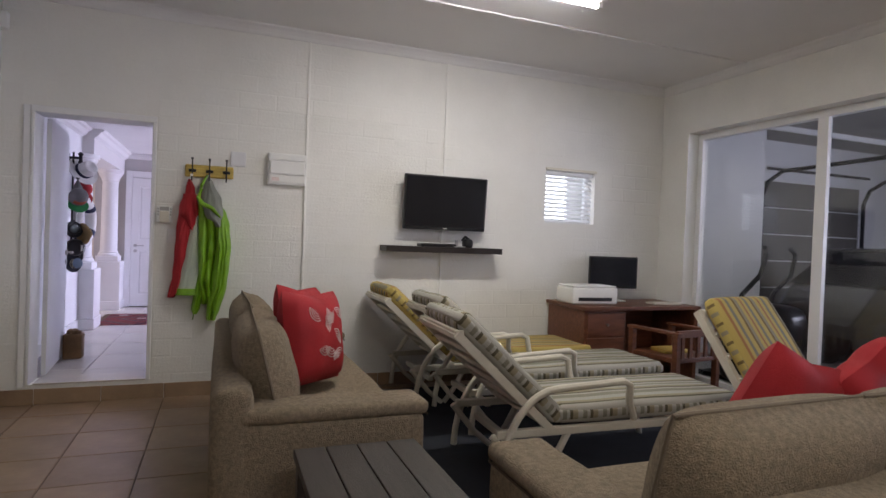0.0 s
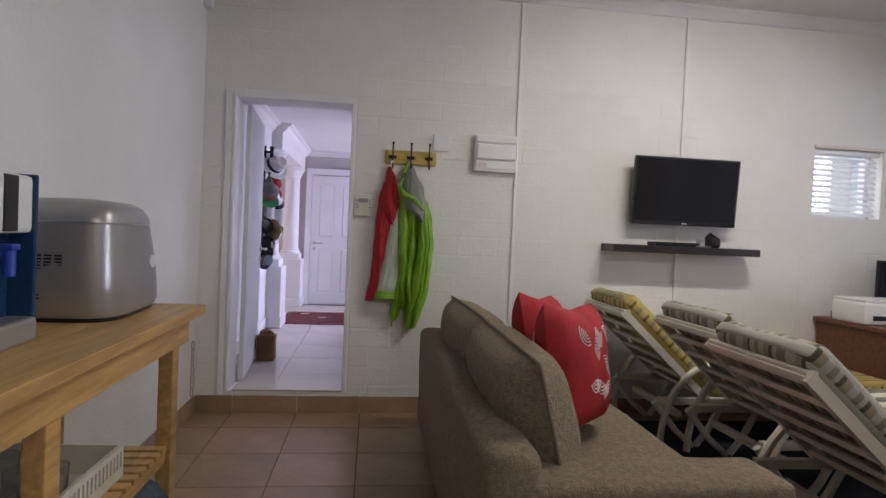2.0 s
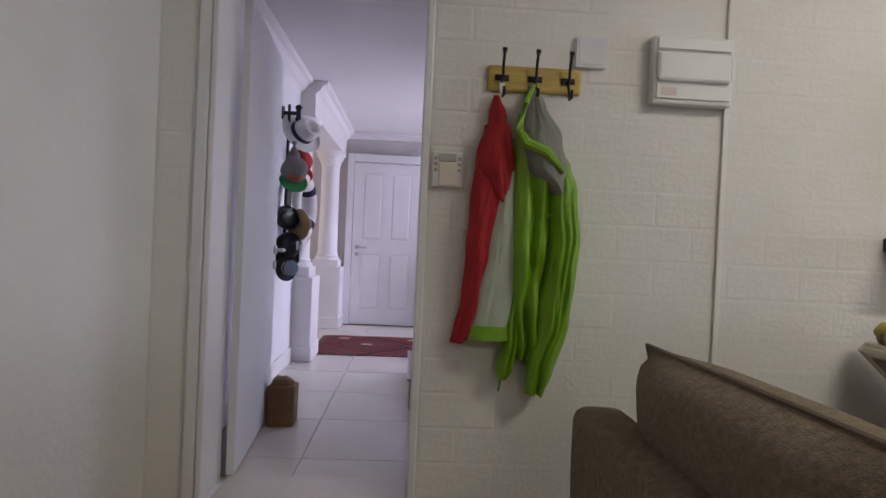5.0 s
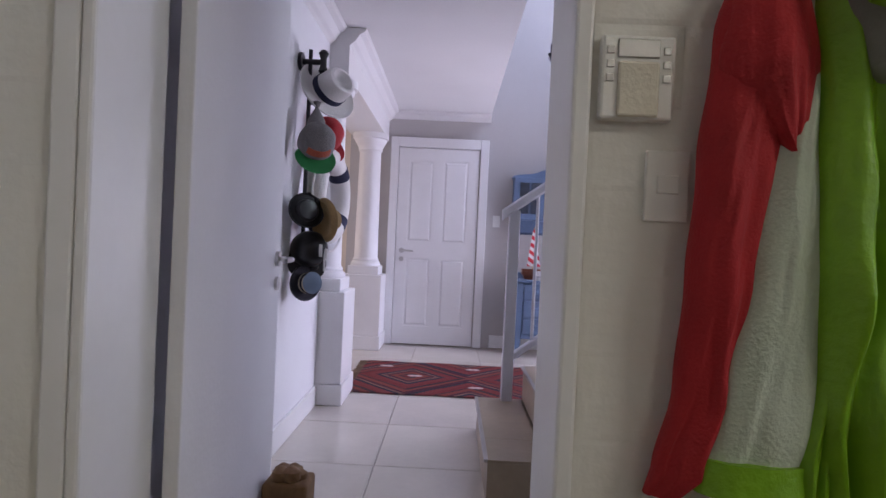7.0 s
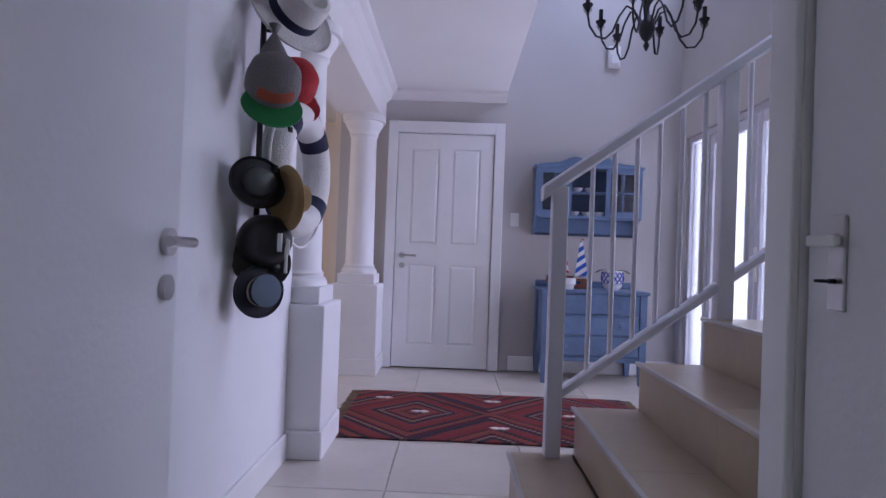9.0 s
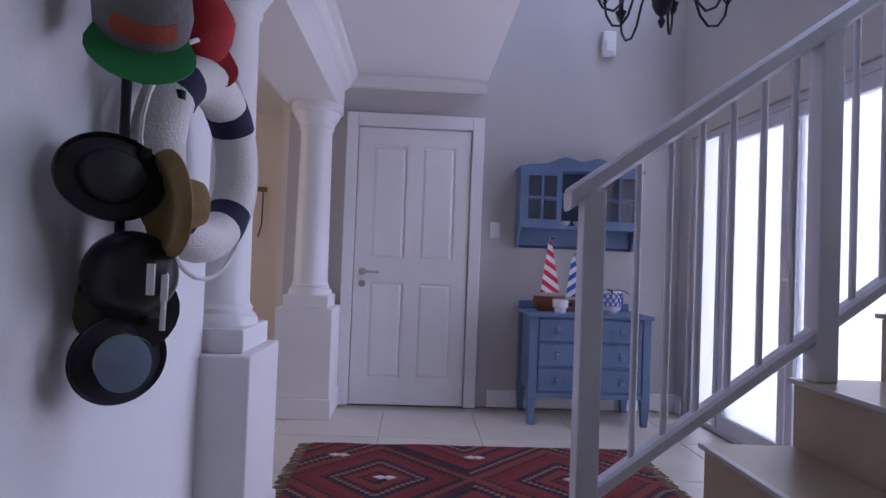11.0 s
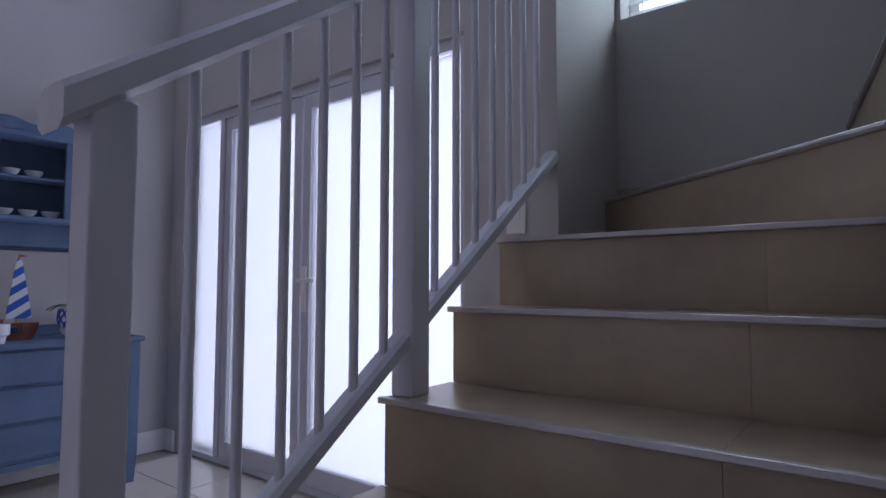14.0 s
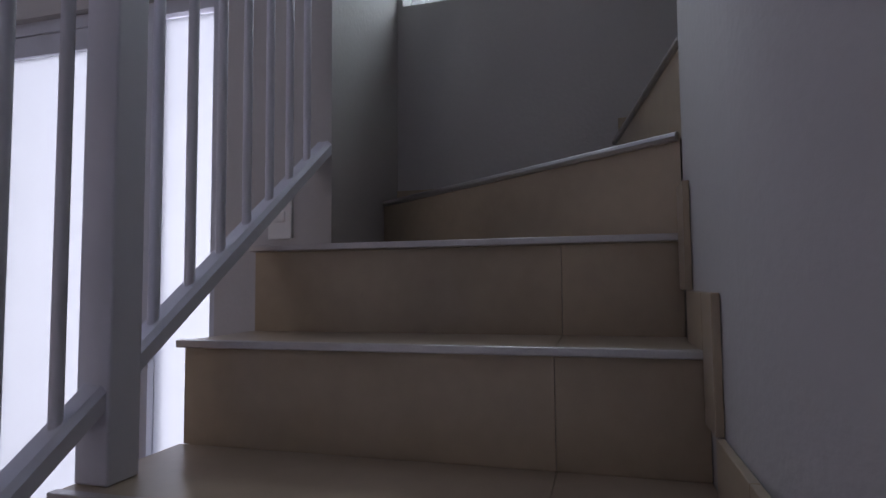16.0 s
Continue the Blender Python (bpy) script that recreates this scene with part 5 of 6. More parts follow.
def rug():
    m = mat("kilim_wool", (0.16, 0.025, 0.03), 0.95, var=0.25, scale=12, bump=0.8, fine=260)
    n, l = m.node_tree.nodes, m.node_tree.links
    co = n.new("ShaderNodeTexCoord").outputs["Object"]
    sep = n.new("ShaderNodeSeparateXYZ")
    l.new(co, sep.inputs["Vector"])

    def op(kind, a, b=None):
        o = n.new("ShaderNodeMath")
        o.operation = kind
        for i, v in enumerate((a, b)):
            if v is None:
                continue
            if isinstance(v, (int, float)):
                o.inputs[i].default_value = v
            else:
                l.new(v, o.inputs[i])
        return o.outputs[0]
    # stepped nested diamonds with a zigzag border
    sx = op("SNAP", sep.outputs["X"], 0.022)
    sy = op("SNAP", sep.outputs["Y"], 0.022)
    fx = op("ABSOLUTE", op("SUBTRACT", op("PINGPONG", op("ADD", sx, 5.0), 0.45), 0.0))
    dd = op("ADD", op("MULTIPLY", fx, 1.0), op("ABSOLUTE", sy))
    fr = op("FRACT", op("MULTIPLY", dd, 3.1))
    ramp = n.new("ShaderNodeValToRGB")
    ramp.color_ramp.interpolation = "CONSTANT"
    cols = [(0, (0.20, 0.022, 0.028)), (0.18, (0.03, 0.02, 0.03)), (0.28, (0.24, 0.05, 0.04)), (0.48, (0.07, 0.012, 0.03)), (0.62, (0.30, 0.16, 0.12)), (0.68, (0.02, 0.02, 0.04)), (0.82, (0.22, 0.03, 0.035))]
    els = ramp.color_ramp.elements
    while len(els) < len(cols):
        els.new(0.5)
    for i, (p, c) in enumerate(cols):
        els[i].position, els[i].color = p, (*c, 1)
    l.new(fr, ramp.inputs["Fac"])
    p = n["Principled BSDF"]
    l.new(ramp.outputs["Color"], p.inputs["Base Color"])
    M["kilim"] = m
    r = thing("kilim_rug", pose(0.48, 9.22, HF + 0.001), "dark red patterned kilim rug with fringed ends", "rug")

    def sheet(bm):
        nx, ny = 60, 30
        for layer in (0.0, 0.007):
            g = [[bm.verts.new((-0.88 + 1.76 * i / nx + 0.008 * noise.noise(Vector((j * 0.2, 3, 1))), -0.51 + 1.02 * j / ny + 0.012 * noise.noise(Vector((i * 0.12, 7, 2))), layer + (0.006 * max(0, noise.noise(Vector((i * 0.15, j * 0.15, 5)))) if layer else 0))) for j in range(ny + 1)] for i in range(nx + 1)]
            for i in range(nx):
                for j in range(ny):
                    bm.faces.new((g[i][j], g[i + 1][j], g[i + 1][j + 1], g[i][j + 1]))
    make("weave", sheet, "kilim", r, smooth=True)
    tagged(make("fringe", lambda bm: [tube(bm, [(s * 0.87, -0.5 + 0.0125 * k, 0.005), (s * 0.91, -0.5 + 0.0125 * k + random.uniform(-0.01, 0.01), 0.005), (s * (0.93 + random.uniform(0, 0.015)), -0.5 + 0.0125 * k + random.uniform(-0.02, 0.02), 0.004)], 0.0025, 4) for s in (1, -1) for k in range(80)], "rug_fringe", r), kind="stuff")
    for x, y in ((-0.45, 0), (0.45, 0.02), (0.0, -0.28), (0.0, 0.3), (-0.7, 0.3), (0.7, -0.3)):
        make("motif", lambda bm: extrude(bm, [(x - 0.055, y), (x - 0.02, y - 0.022), (x, y - 0.008), (x + 0.02, y - 0.022), (x + 0.055, y), (x + 0.02, y + 0.022), (x, y + 0.008), (x - 0.02, y + 0.022)], 2, 0.010, 0.0155), "white_print", r)


rug()


def chandelier():
    c = thing("chandelier", pose(1.36, 9.42, 2.70), "black wrought-iron chandelier with candle arms", "chandelier")
    make("stem", lambda bm: (lathe(bm, [(0.004, -0.27), (0.014, -0.25), (0.02, -0.235), (0.01, -0.21), (0.03, -0.19), (0.05, -0.15), (0.05, -0.10), (0.018, -0.06), (0.012, 0.0), (0.03, 0.06), (0.03, 0.09), (0.01, 0.13), (0.007, 0.25)], seg=18), tube(bm, [(0, 0, 0.25), (0, 0, 2.46)], 0.006)), "iron", c, smooth=True)
    make("cage", lambda bm: [tube(bm, [(0.012 * math.cos(a), 0.012 * math.sin(a), 0.02), (0.06 * math.cos(a + 0.6), 0.06 * math.sin(a + 0.6), 0.09), (0.07 * math.cos(a + 1.2), 0.07 * math.sin(a + 1.2), 0.14), (0.012 * math.cos(a + 2), 0.012 * math.sin(a + 2), 0.23)], 0.005, 6) for a in [k * math.pi / 4 for k in range(8)]], "iron", c)
    for k in range(8):
        a = k * math.pi / 4 + 0.2
        ca, sa = math.cos(a), math.sin(a)
        R = 0.40 if k % 2 == 0 else 0.30
        make("arm", lambda bm: tube(bm, [(r * R / 0.4 * ca, r * R / 0.4 * sa, z) for r, z in ((0.04, -0.12), (0.09, -0.02), (0.14, 0.0), (0.19, -0.07), (0.23, -0.17), (0.28, -0.22), (0.34, -0.21), (0.385, -0.15), (0.40, -0.07))], 0.007, 7), "iron", c, smooth=True)
        make("candle_cup", lambda bm: (lathe(bm, [(0.006, -0.07), (0.03, -0.03), (0.034, -0.02), (0.01, -0.02), (0.014, -0.012), (0.014, 0.055), (0.003, 0.06)], (R * ca, R * sa, 0), 12), [tube(bm, [(R * ca, R * sa, -0.09), (R * ca + 0.026 * math.cos(q), R * sa + 0.026 * math.sin(q), -0.055), (R * ca + 0.008 * math.cos(q + 0.8), R * sa + 0.008 * math.sin(q + 0.8), -0.022)], 0.0025, 5) for q in [j * math.pi / 3 for j in range(6)]]), "iron", c, smooth=True)


chandelier()
make("motion_sensor", boxes(((1.43, BY - 0.05, 2.72), (1.53, BY - 0.002, 2.90)), ((1.445, BY - 0.062, 2.74), (1.515, BY - 0.045, 2.83)), bevel=0.010), "white_plastic", label="white motion sensor high on the wall", category="sensor")
make("corner_sensor", boxes(((-0.548, 5.70, 2.74), (-0.49, 5.76, 2.86)), bevel=0.010), "white_plastic", label="white motion sensor in the room corner", category="sensor")

# ---- hat rack on the hall wall ----
HX, HY = LX, 7.74
hr = thing("hat_rack", pose(HX, HY, 0), "tall black iron hat rack with pegs on the wall", "hat rack")
make("upright", lambda bm: tube(bm, [(0.055, 0, 1.0), (0.055, 0, 2.12)], 0.010), "iron", hr, smooth=True)
for z in (1.08, 2.06):
    make("wall_mount", lambda bm: (cyl(bm, (0.001, 0, z), (0.018, 0, z), 0.045, seg=20), cyl(bm, (0.018, 0, z), (0.12, 0, z), 0.014), lathe(bm, [(0.012, -0.06), (0.024, -0.045), (0.016, -0.02), (0.016, 0.02), (0.026, 0.045), (0.012, 0.06)], (0.12, 0, z), 14)), "iron", hr, smooth=True)
for z, s in ((1.85, 1), (1.60, -1), (1.40, 1), (1.24, -1)):
    make("peg", lambda bm: (tube(bm, [(0.055, 0, z), (0.10, s * 0.04, z + 0.01), (0.13, s * 0.07, z + 0.07), (0.135, s * 0.075, z + 0.12)], 0.006), cyl(bm, (0.135, s * 0.075, z + 0.115), (0.135, s * 0.075, z + 0.135), 0.012)), "iron", hr, smooth=True)


def hat(name, loc, brim, crown, h, mt, band, label, dent=True):
    """A brimmed hat with its axis along z."""
    o = thing(name, loc, label, "hat", "hats on the rack")
    make("brim", lambda bm: lathe(bm, [(crown * 0.9, 0.0), (crown * 1.2, -0.006), (brim * 0.8, -0.012), (brim * 0.95, -0.004), (brim, 0.008), (brim * 0.98, 0.011), (brim * 0.9, 0.002), (crown * 1.0, 0.008)], seg=40, squash=0.86), mt, o, smooth=True)
    make("crown", lambda bm: lathe(bm, [(crown, 0.0), (crown * 0.97, h * 0.3), (crown * 0.9, h * 0.75), (crown * 0.8, h * 0.97), (crown * 0.62, h), (crown * 0.3, h * (0.8 if dent else 1.04)), (0.004, h * (0.78 if dent else 1.05))], seg=36, squash=0.86), mt, o, smooth=True)
    if band:
        make("band", lambda bm: lathe(bm, [(crown * 1.0, 0.006), (crown * 1.025, 0.006), (crown * 1.0, h * 0.33), (crown * 0.96, h * 0.33)], seg=36, squash=0.86), band, o, smooth=True)
    return o


def facing(p, d):
    return Matrix.Translation(p) @ Vector(d).to_track_quat("Z", "Y").to_matrix().to_4x4()


hat("panama_hat", facing((-0.41, 7.80, 1.93), (0.74, -0.52, 0.36)), 0.178, 0.098, 0.125, "straw_white", "navy", "white straw panama hat with a navy band")
hat("woven_hat", facing((-0.455, 7.70, 0.955), (0.85, -0.5, 0.05)), 0.105, 0.06, 0.05, "straw_stripe", "", "navy and straw striped sun hat", False)
hat("black_hat", facing((-0.445, 7.62, 1.31), (0.72, -0.66, 0.15)), 0.10, 0.065, 0.03, "black", "", "black felt hat hanging on its peg", False)
hat("tan_hat", facing((-0.375, 7.69, 1.27), (0.75, 0.66, 0.1)), 0.128, 0.066, 0.075, "tan", "", "tan felt hat hanging on its peg", False)


def cap(loc, mt, peak, label):
    o = thing("cap", loc, label, "cap", "hats on the rack")
    make("crown", lambda bm: lathe(bm, [(0.088, 0.0), (0.09, 0.04), (0.08, 0.09), (0.055, 0.12), (0.004, 0.132)], seg=28), mt, o, smooth=True)

    def visor(bm):
        top, low = [], []
        for k in range(15):
            a = -1.25 + 2.5 * k / 14
            r = 0.088 + 0.075 * math.cos(a * 1.15)
            top.append((r * math.cos(a), r * math.sin(a), 0.004 - 0.02 * (a / 1.25) ** 2))
            low.append((0.086 * math.cos(a), 0.086 * math.sin(a), 0.006))
        ring = top + low[::-1]
        loft(bm, [ring, [(x, y, z + 0.004) for x, y, z in ring]])
    make("visor", visor, peak, o, smooth=True)
    if peak == "cap_green":
        make("patch", lambda bm: loft(bm, [[(r * math.cos(a), r * math.sin(a), z) for a in [-0.7 + 0.14 * k for k in range(11)]] + [((r - 0.004) * math.cos(a), (r - 0.004) * math.sin(a), z) for a in [0.7 - 0.14 * k for k in range(11)]] for r, z in ((0.0905, 0.035), (0.0885, 0.055), (0.0845, 0.075))]), "orange", o, smooth=True)


cap(pose(-0.43, 7.68, 1.63, 0, 62, -62), "cap_grey", "cap_green", "grey cap with a green visor")
cap(pose(-0.465, 8.02, 1.73, 20, 62, -30), "red", "red", "red cotton cap hanging on the rack")
cap(pose(-0.46, 7.74, 1.12, 0, 82, -60), "black", "black", "black cap hanging on the rack")
make("drawstring_bag", lambda bm: loft(bm, [[(-0.43 + r * math.cos(a) * 0.8, 7.69 + r * math.sin(a), z) for a in [k * math.pi / 8 for k in range(16)]] for r, z in ((0.04, 1.70), (0.06, 1.72), (0.052, 1.76), (0.024, 1.80), (0.010, 1.82), (0.024, 1.85))]), "cap_grey", smooth=True, label="grey drawstring bag hanging on the rack", category="bag")


def life_ring():
    o = thing("life_ring", Matrix(((0.12, 0, 0.993, -0.425), (0.993, 0, -0.12, 8.02), (0, 1, 0, 1.41), (0, 0, 0, 1))), "white life ring with navy bands and a rope", "life ring")
    R, r = 0.205, 0.058

    def arc(bm, a0, a1, rr):
        tube(bm, [(R * math.cos(a0 + (a1 - a0) * k / 14), R * math.sin(a0 + (a1 - a0) * k / 14), 0) for k in range(15)], rr, 16)
    for k in range(4):
        a = k * math.pi / 2 + math.pi / 4
        make("ring", lambda bm: arc(bm, a + 0.17, a + math.pi / 2 - 0.17, r), "straw_white", o, smooth=True)
        make("band", lambda bm: arc(bm, a - 0.18, a + 0.18, r + 0.002), "navy", o, smooth=True)
    make("rope", lambda bm: tube(bm, [((R + r + 0.01 + 0.03 * abs(math.sin(2 * (q - math.pi / 4)))) * math.cos(q), (R + r + 0.01 + 0.03 * abs(math.sin(2 * (q - math.pi / 4)))) * math.sin(q), 0.02) for q in [k * math.pi / 20 for k in range(41)]], 0.006, 6), "straw_white", o, smooth=True)


life_ring()
make("sun_visor", lambda bm: lathe(bm, [(0.034, 0), (0.044, 0.003), (0.046, 0.007), (0.034, 0.012), (0.008, 0.015)], seg=28, m=facing((-0.395, 7.60, 0.965), (0.45, -0.88, 0.1)), squash=1.15), "visor_blue", smooth=True, label="pale blue plastic visor hanging over the striped hat", category="visor")
make("wrist_strap", lambda bm: (tube(bm, [(-0.37, 7.70, 1.20), (-0.355, 7.665, 1.12), (-0.352, 7.655, 1.02)], 0.006), box(bm, (-0.375, 7.628, 1.09), (-0.36, 7.634, 1.15), 0.001), box(bm, (-0.348, 7.630, 1.08), (-0.335, 7.636, 1.13), 0.001)), "white_plastic", smooth=True, label="white strap with printed tags hanging on the rack", category="strap")

ds = thing("door_stop", pose(-0.245, 6.78, HF), "brown leather block door stop with a tied top", "door stop")
make("body", lambda bm: soft(bm, (-0.075, -0.06, 0), (0.075, 0.06, 0.22), 0.012, 0.006), "brown_card", ds, smooth=True)
make("top_knot", lambda bm: [lathe(bm, [(0.012, 0.19), (0.032, 0.215), (0.03, 0.24), (0.008, 0.255)], (0.03 * math.cos(k * 1.3), 0.03 * math.sin(k * 1.3), 0.004 * k), 12) for k in range(5)], "brown_card", ds, smooth=True)

# side room: key rack and switch on its wall
kr = thing("key_rack", pose(-1.62, 11.898, 1.76), "small wooden rack with hanging leashes", "key rack")
make("board", boxes(((0, -0.02, 0), (0.36, 0, 0.045)), bevel=0.004), "brown_card", kr)
make("leash", lambda bm: (tube(bm, [(0.04, -0.02, 0.0), (0.03, -0.025, -0.12), (0.045, -0.025, -0.18)], 0.008), tube(bm, [(0.16, -0.02, 0.0), (0.17, -0.03, -0.3), (0.15, -0.03, -0.66), (0.18, -0.03, -0.6), (0.18, -0.03, -0.2)], 0.010), tube(bm, [(0.33, -0.02, 0), (0.33, -0.03, -0.3), (0.30, -0.03, -0.42)], 0.007)), "boat_wood", kr, smooth=True)
switch(pose(-1.78, 11.899, 1.22))


# ---- garage beyond the sliding door ----
def treadmill():
    e = thing("elliptical_trainer", pose(6.0, 5.0, -0.02, 0, 0, 10), "dark exercise machine with two long handles", "exercise machine")
    make("housing", lambda bm: soft(bm, (-0.22, -0.45, 0.05), (0.22, 0.25, 0.85), 0.12, 0.02), "black", e, smooth=True)
    make("base", boxes(((-0.28, -0.7, 0), (0.28, -0.62, 0.06)), ((-0.28, 0.5, 0), (0.28, 0.58, 0.06)), ((-0.04, -0.7, 0.02), (0.04, 0.58, 0.07)), bevel=0.01), "black", e)
    for s in (-1, 1):
        make("handle", lambda bm: tube(bm, [(s * 0.26, 0.1, 0.4), (s * 0.27, -0.05, 0.95), (s * 0.27, -0.22, 1.15), (s * 0.25, -0.26, 1.35), (s * 0.22, -0.22, 1.42)], 0.024), "iron", e, smooth=True)


treadmill()


def car():
    c = thing("parked_car", pose(9.0, 4.6, -0.02, 0, 0, 4), "grey hatchback parked in the garage", "car")
    sec = [(-1.95, 0.62, 0.30, 0.66), (-1.9, 0.72, 0.25, 0.86), (-1.2, 0.80, 0.22, 0.96), (-0.7, 0.82, 0.22, 1.0), (0.9, 0.82, 0.22, 1.02), (1.7, 0.80, 0.24, 0.98), (1.92, 0.70, 0.30, 0.80)]
    make("body", lambda bm: loft(bm, [[(w * x, y, z0 + (z1 - z0) * h) for w, h in ((-0.9, 0), (-1, 0.2), (-1, 0.7), (-0.85, 1), (0.85, 1), (1, 0.7), (1, 0.2), (0.9, 0))] for y, x, z0, z1 in sec]), "car_paint", c, smooth=True)
    make("cabin", lambda bm: loft(bm, [[(w * x, y, z) for w in (-1, 1)] + [(x * 0.86, y * 0.8 + d, 1.42), (-x * 0.86, y * 0.8 + d, 1.42)] for y, x, z, d in ((-0.95, 0.72, 0.98, 0.18), (1.75, 0.72, 0.98, -0.1))]), "screen", c, smooth=False)
    make("roof", lambda bm: soft(bm, (-0.62, -0.6, 1.40), (0.62, 1.35, 1.46), 0.03, 0.02), "car_paint", c, smooth=True)
    for x in (-0.80, 0.66):
        for y in (-1.25, 1.2):
            make("wheel", lambda bm: cyl(bm, (x, y, 0.31), (x + 0.16, y, 0.31), 0.31, seg=28), "black", c, smooth=True)
    make("lamp", lambda bm: lathe(bm, [(0.06, 0), (0.10, 0.02), (0.02, 0.05)], seg=20, m=pose(-0.5, -1.92, 0.68, 90), squash=0.5), "china", c, smooth=True)


car()
rd = thing("sectional_garage_door", pose(8.7, 7.2, 0), "grey-brown sectional garage door with white joints and steel tracks", "garage door")
for k in range(6):
    make("panel", boxes(((0, 0, 0.0 + 0.41 * k), (2.15, 0.045, 0.395 + 0.41 * k)), bevel=0.006), "door_brown", rd)
    make("joint", boxes(((0.08, 0.012, 0.395 + 0.41 * k), (2.07, 0.03, 0.41 + 0.41 * k))), "white_plastic", rd)
make("track", lambda bm: tube(bm, [(2.22, -0.03, 0.0), (2.22, -0.03, 2.2), (2.22, -0.12, 2.42), (2.22, -0.35, 2.55), (2.22, -3.2, 2.62)], 0.03), "iron", rd, smooth=True)
make("track", lambda bm: tube(bm, [(-0.06, -0.03, 0.0), (-0.06, -0.03, 2.2), (-0.06, -0.12, 2.42), (-0.06, -0.35, 2.55), (-0.06, -3.2, 2.62)], 0.03), "iron", rd, smooth=True)
make("spring_bar", lambda bm: tube(bm, [(-0.06, -0.10, 2.62), (2.22, -0.10, 2.62)], 0.022), "iron", rd, smooth=True)
plain("garage_rafters", "trim", *[((5.75, y, CH - 0.07), (12.0, y + 0.045, CH)) for y in (0.4, 1.5, 2.6, 3.7, 4.8, 6.4)])
# thin, nearly black blue sheet on the floor below the loungers
make("floor_mat", lambda bm: box(bm, (2.0, 3.0, 0.004), (4.2, 5.6, 0.014), 0.003), "dark_sheet", label="thin dark blue sheet under the sun loungers", category="mat")
make("door_mat", lambda bm: box(bm, (2.30, 8.9, -0.2), (2.75, 9.5, -0.18), 0.003), "dark_sheet", label="dark mat outside the glass doors", category="mat")

# ---- pieces: floor tiles, skirting, wall blocks, last ----
floor = tagged(new("floor"), kind="structure")


def slab(w, d, t, b=0.003):
    bm = bmesh.new()
    box(bm, (0, 0, -t), (w, d, 0))
    top = [e for e in bm.edges if all(v.co.z > -1e-6 for v in e.verts)]
    bmesh.ops.bevel(bm, geom=top, offset=b, segments=1, affect="EDGES")
    me = bpy.data.meshes.new("tile")
    bm.to_mesh(me)
    bm.free()
    return me


def lay(parent, x0, y0, nx, ny, step, gap, lim, z, material, keep):
    """Lays cut tiles on a grid inside lim (x0, y0, x1, y1)."""
    cache = {}
    for i in range(nx):
        for j in range(ny):
            a, b = max(x0 + i * step + gap / 2, lim[0]), min(x0 + (i + 1) * step - gap / 2, lim[2])
            c, d = max(y0 + j * step + gap / 2, lim[1]), min(y0 + (j + 1) * step - gap / 2, lim[3])
            if b - a < 0.02 or d - c < 0.02 or not keep((a + b) / 2, (c + d) / 2):
                continue
            key = (round(b - a, 3), round(d - c, 3))
            if key not in cache:
                cache[key] = slab(*key, 0.008)
                cache[key].materials.append(M[material])
            o = new("tile", cache[key])
            o.location, o.parent = (a, c, z), parent


lay(floor, 0.144 - 2 * 0.44, 5.478 - 19 * 0.44, 15, 20, 0.44, 0.006, (-0.55, -2.69, 5.48, 5.8), 0.0, "tile_brown", lambda x, y: True)
hall_floor = tagged(new("hall_floor"), kind="structure")
lay(hall_floor, -0.045 - 7 * 0.6, 8.68 - 5 * 0.6, 12, 12, 0.6, 0.004, (-4.39, 6.06, 2.06, 11.9), HF, "tile_cream", lambda x, y: y < BY or x < -0.8)
skirt = tagged(new("baseboard"), kind="structure")


def strip(a, b, along, at, s):
    w = round(b - a, 3)
    if w < 0.02:
        return
    bm = bmesh.new()
    if along == 0:
        box(bm, (a, min(at, at + s * 0.01), 0.002), (b, max(at, at + s * 0.01), 0.118), 0.002)
    else:
        box(bm, (min(at, at + s * 0.01), a, 0.002), (max(at, at + s * 0.01), b, 0.118), 0.002)
    me = bpy.data.meshes.new("tile")
    bm.to_mesh(me)
    bm.free()
    me.materials.append(M["tile_brown"])
    new("tile", me).parent = skirt


for k in range(16):
    x = 0.144 - 0.88 + 0.44 * k
    strip(max(x + 0.002, -0.54), min(x + 0.438, RX), 0, 5.799, -1)
for k in range(19):
    y = 5.478 - 18 * 0.44 + 0.44 * k
    strip(y + 0.002, min(y + 0.438, 5.785), 1, -0.549, 1)

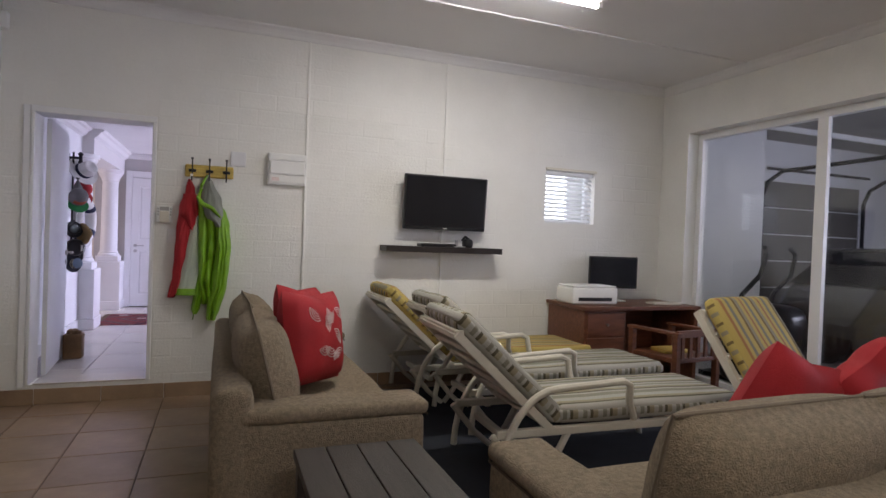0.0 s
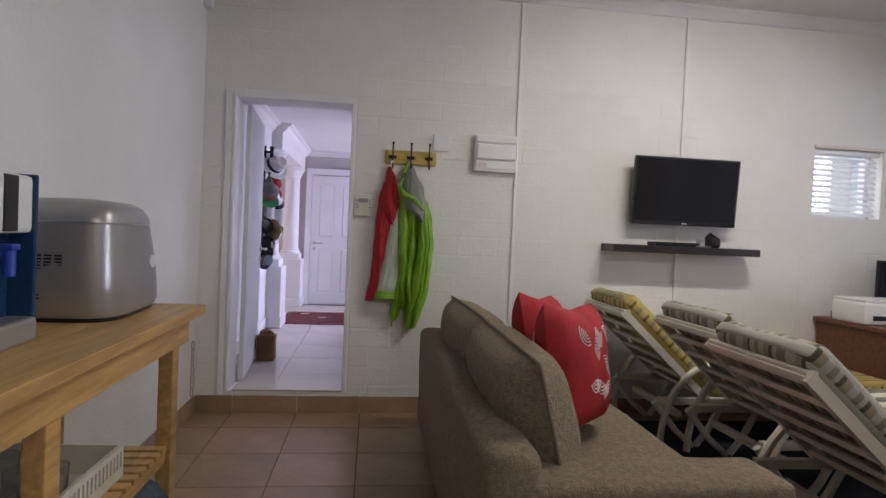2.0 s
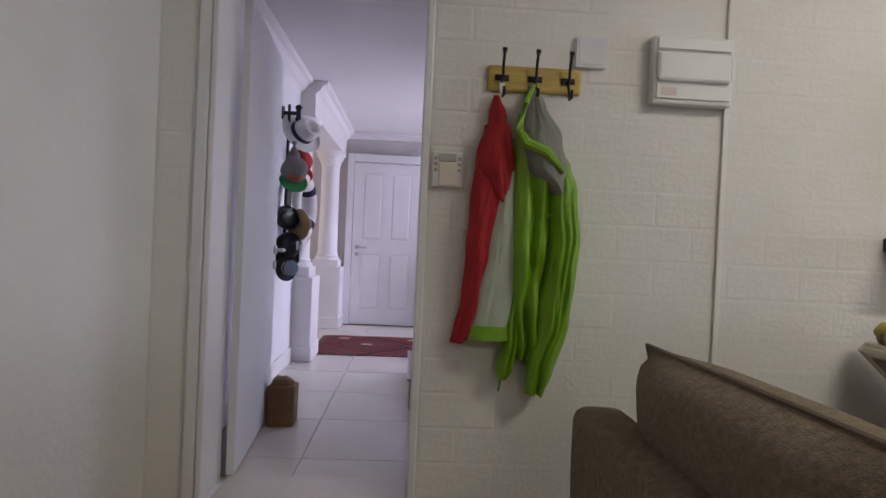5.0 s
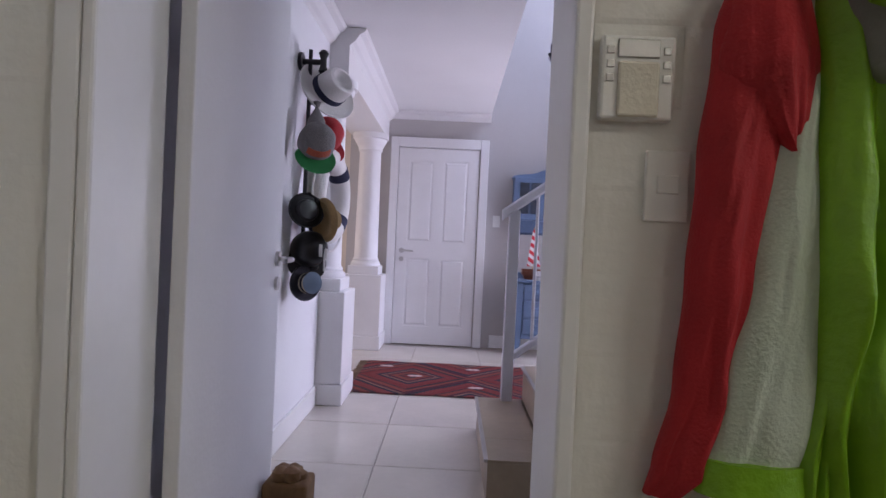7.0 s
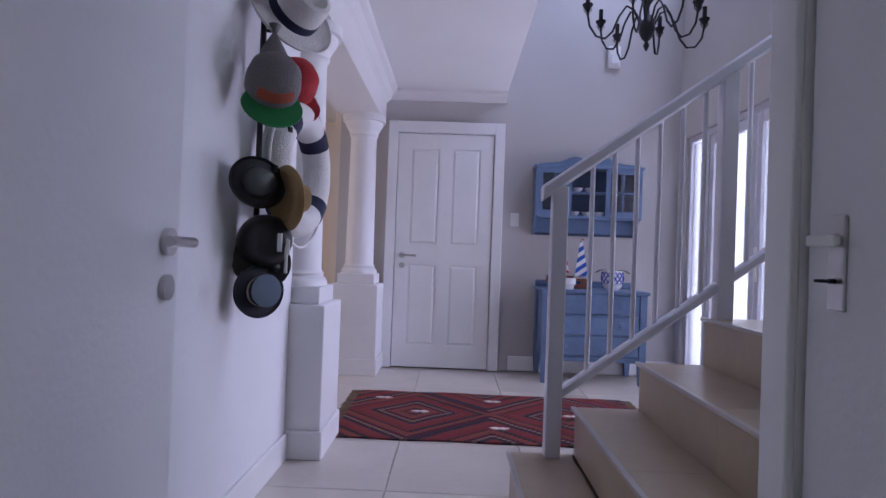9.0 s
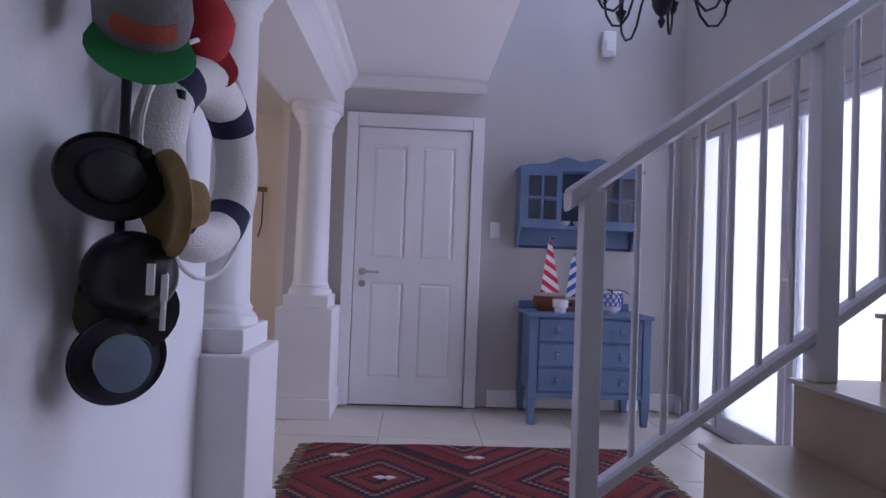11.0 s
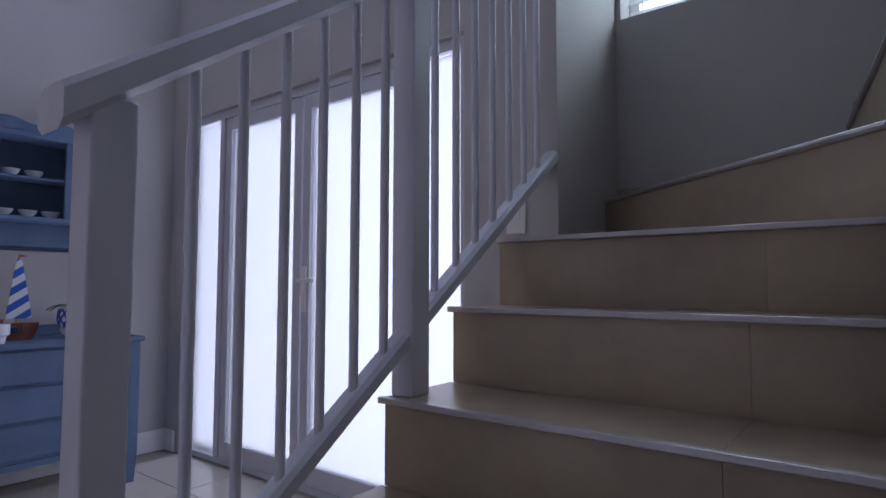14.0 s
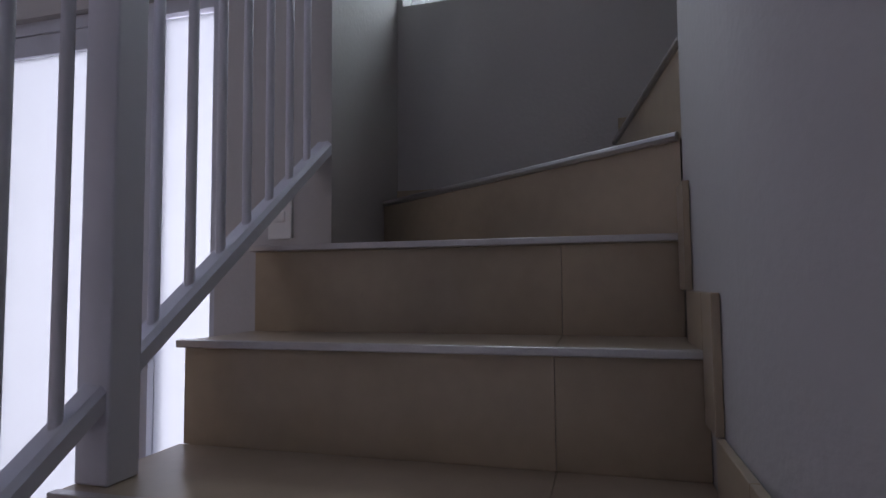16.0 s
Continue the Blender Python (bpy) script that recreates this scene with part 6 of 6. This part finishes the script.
# painted blocks of the north wall, slightly proud, with soft joints
blocks = tagged(new("wall_north_blocks"), kind="structure")
BW, BH = 0.30, 0.1365
shared = {}


def block(w, h, proud):
    bm = bmesh.new()
    outer = [(0, 0), (w, 0), (w, h), (0, h)]
    loft(bm, [[(x, 0, z) for x, z in outer], [(x + (0.010 if x == 0 else -0.010), -proud, z + (0.009 if z == 0 else -0.009)) for x, z in outer]])
    bmesh.ops.recalc_face_normals(bm, faces=bm.faces[:])
    me = bpy.data.meshes.new("block")
    bm.to_mesh(me)
    bm.free()
    me.materials.append(M["garage_wall"])
    return me


rest = bmesh.new()
for j in range(25):
    z = 0.0585 + j * BH
    for i in range(-1, 21):
        x = -0.57 + i * BW + (BW / 2 if j % 2 else 0)
        a, b = max(x + 0.0005, -0.545), min(x + BW - 0.0005, RX - 0.005)
        zt = z + BH - 0.001
        if zt > CH - 0.08 or b - a < 0.03:
            continue
        if zt > 0.12 and z < D1T + 0.02 and b > D1L - 0.05 and a < D1R:
            if a < D1L - 0.06:
                b = D1L - 0.055
            elif b > D1R + 0.01:
                a = D1R + 0.004
            else:
                continue
            if b - a < 0.02:
                continue
        if zt > WZ0 and z < WZ1 + 0.03 and b > WX0 - 0.01 and a < WX1 + 0.01:
            continue
        worn = noise.noise(Vector((x * 1.7, z * 2.3, 4.1))) + 0.5 * noise.noise(Vector((x * 6, z * 9, 1.3)))
        key = (round(b - a, 3), round(zt - z, 3), 0.0003 if worn < 0.0 else (0.0008 if worn < 0.25 else 0.0016))
        if key not in shared:
            shared[key] = block(*key)
        if x < 2.3 and z < 2.3:
            o = new("block", shared[key])
            o.location, o.parent = (a, 5.7985, z), blocks
        else:
            n0 = len(rest.verts)
            rest.from_mesh(shared[key])
            rest.verts.ensure_lookup_table()
            for v in rest.verts[n0:]:
                v.co += Vector((a, 5.7985, z))
me = bpy.data.meshes.new("upper_blocks")
rest.to_mesh(me)
rest.free()
me.materials.append(M["garage_wall"])
o = new("upper_blocks", me)
o.parent = blocks
tagged(o, kind="stuff")
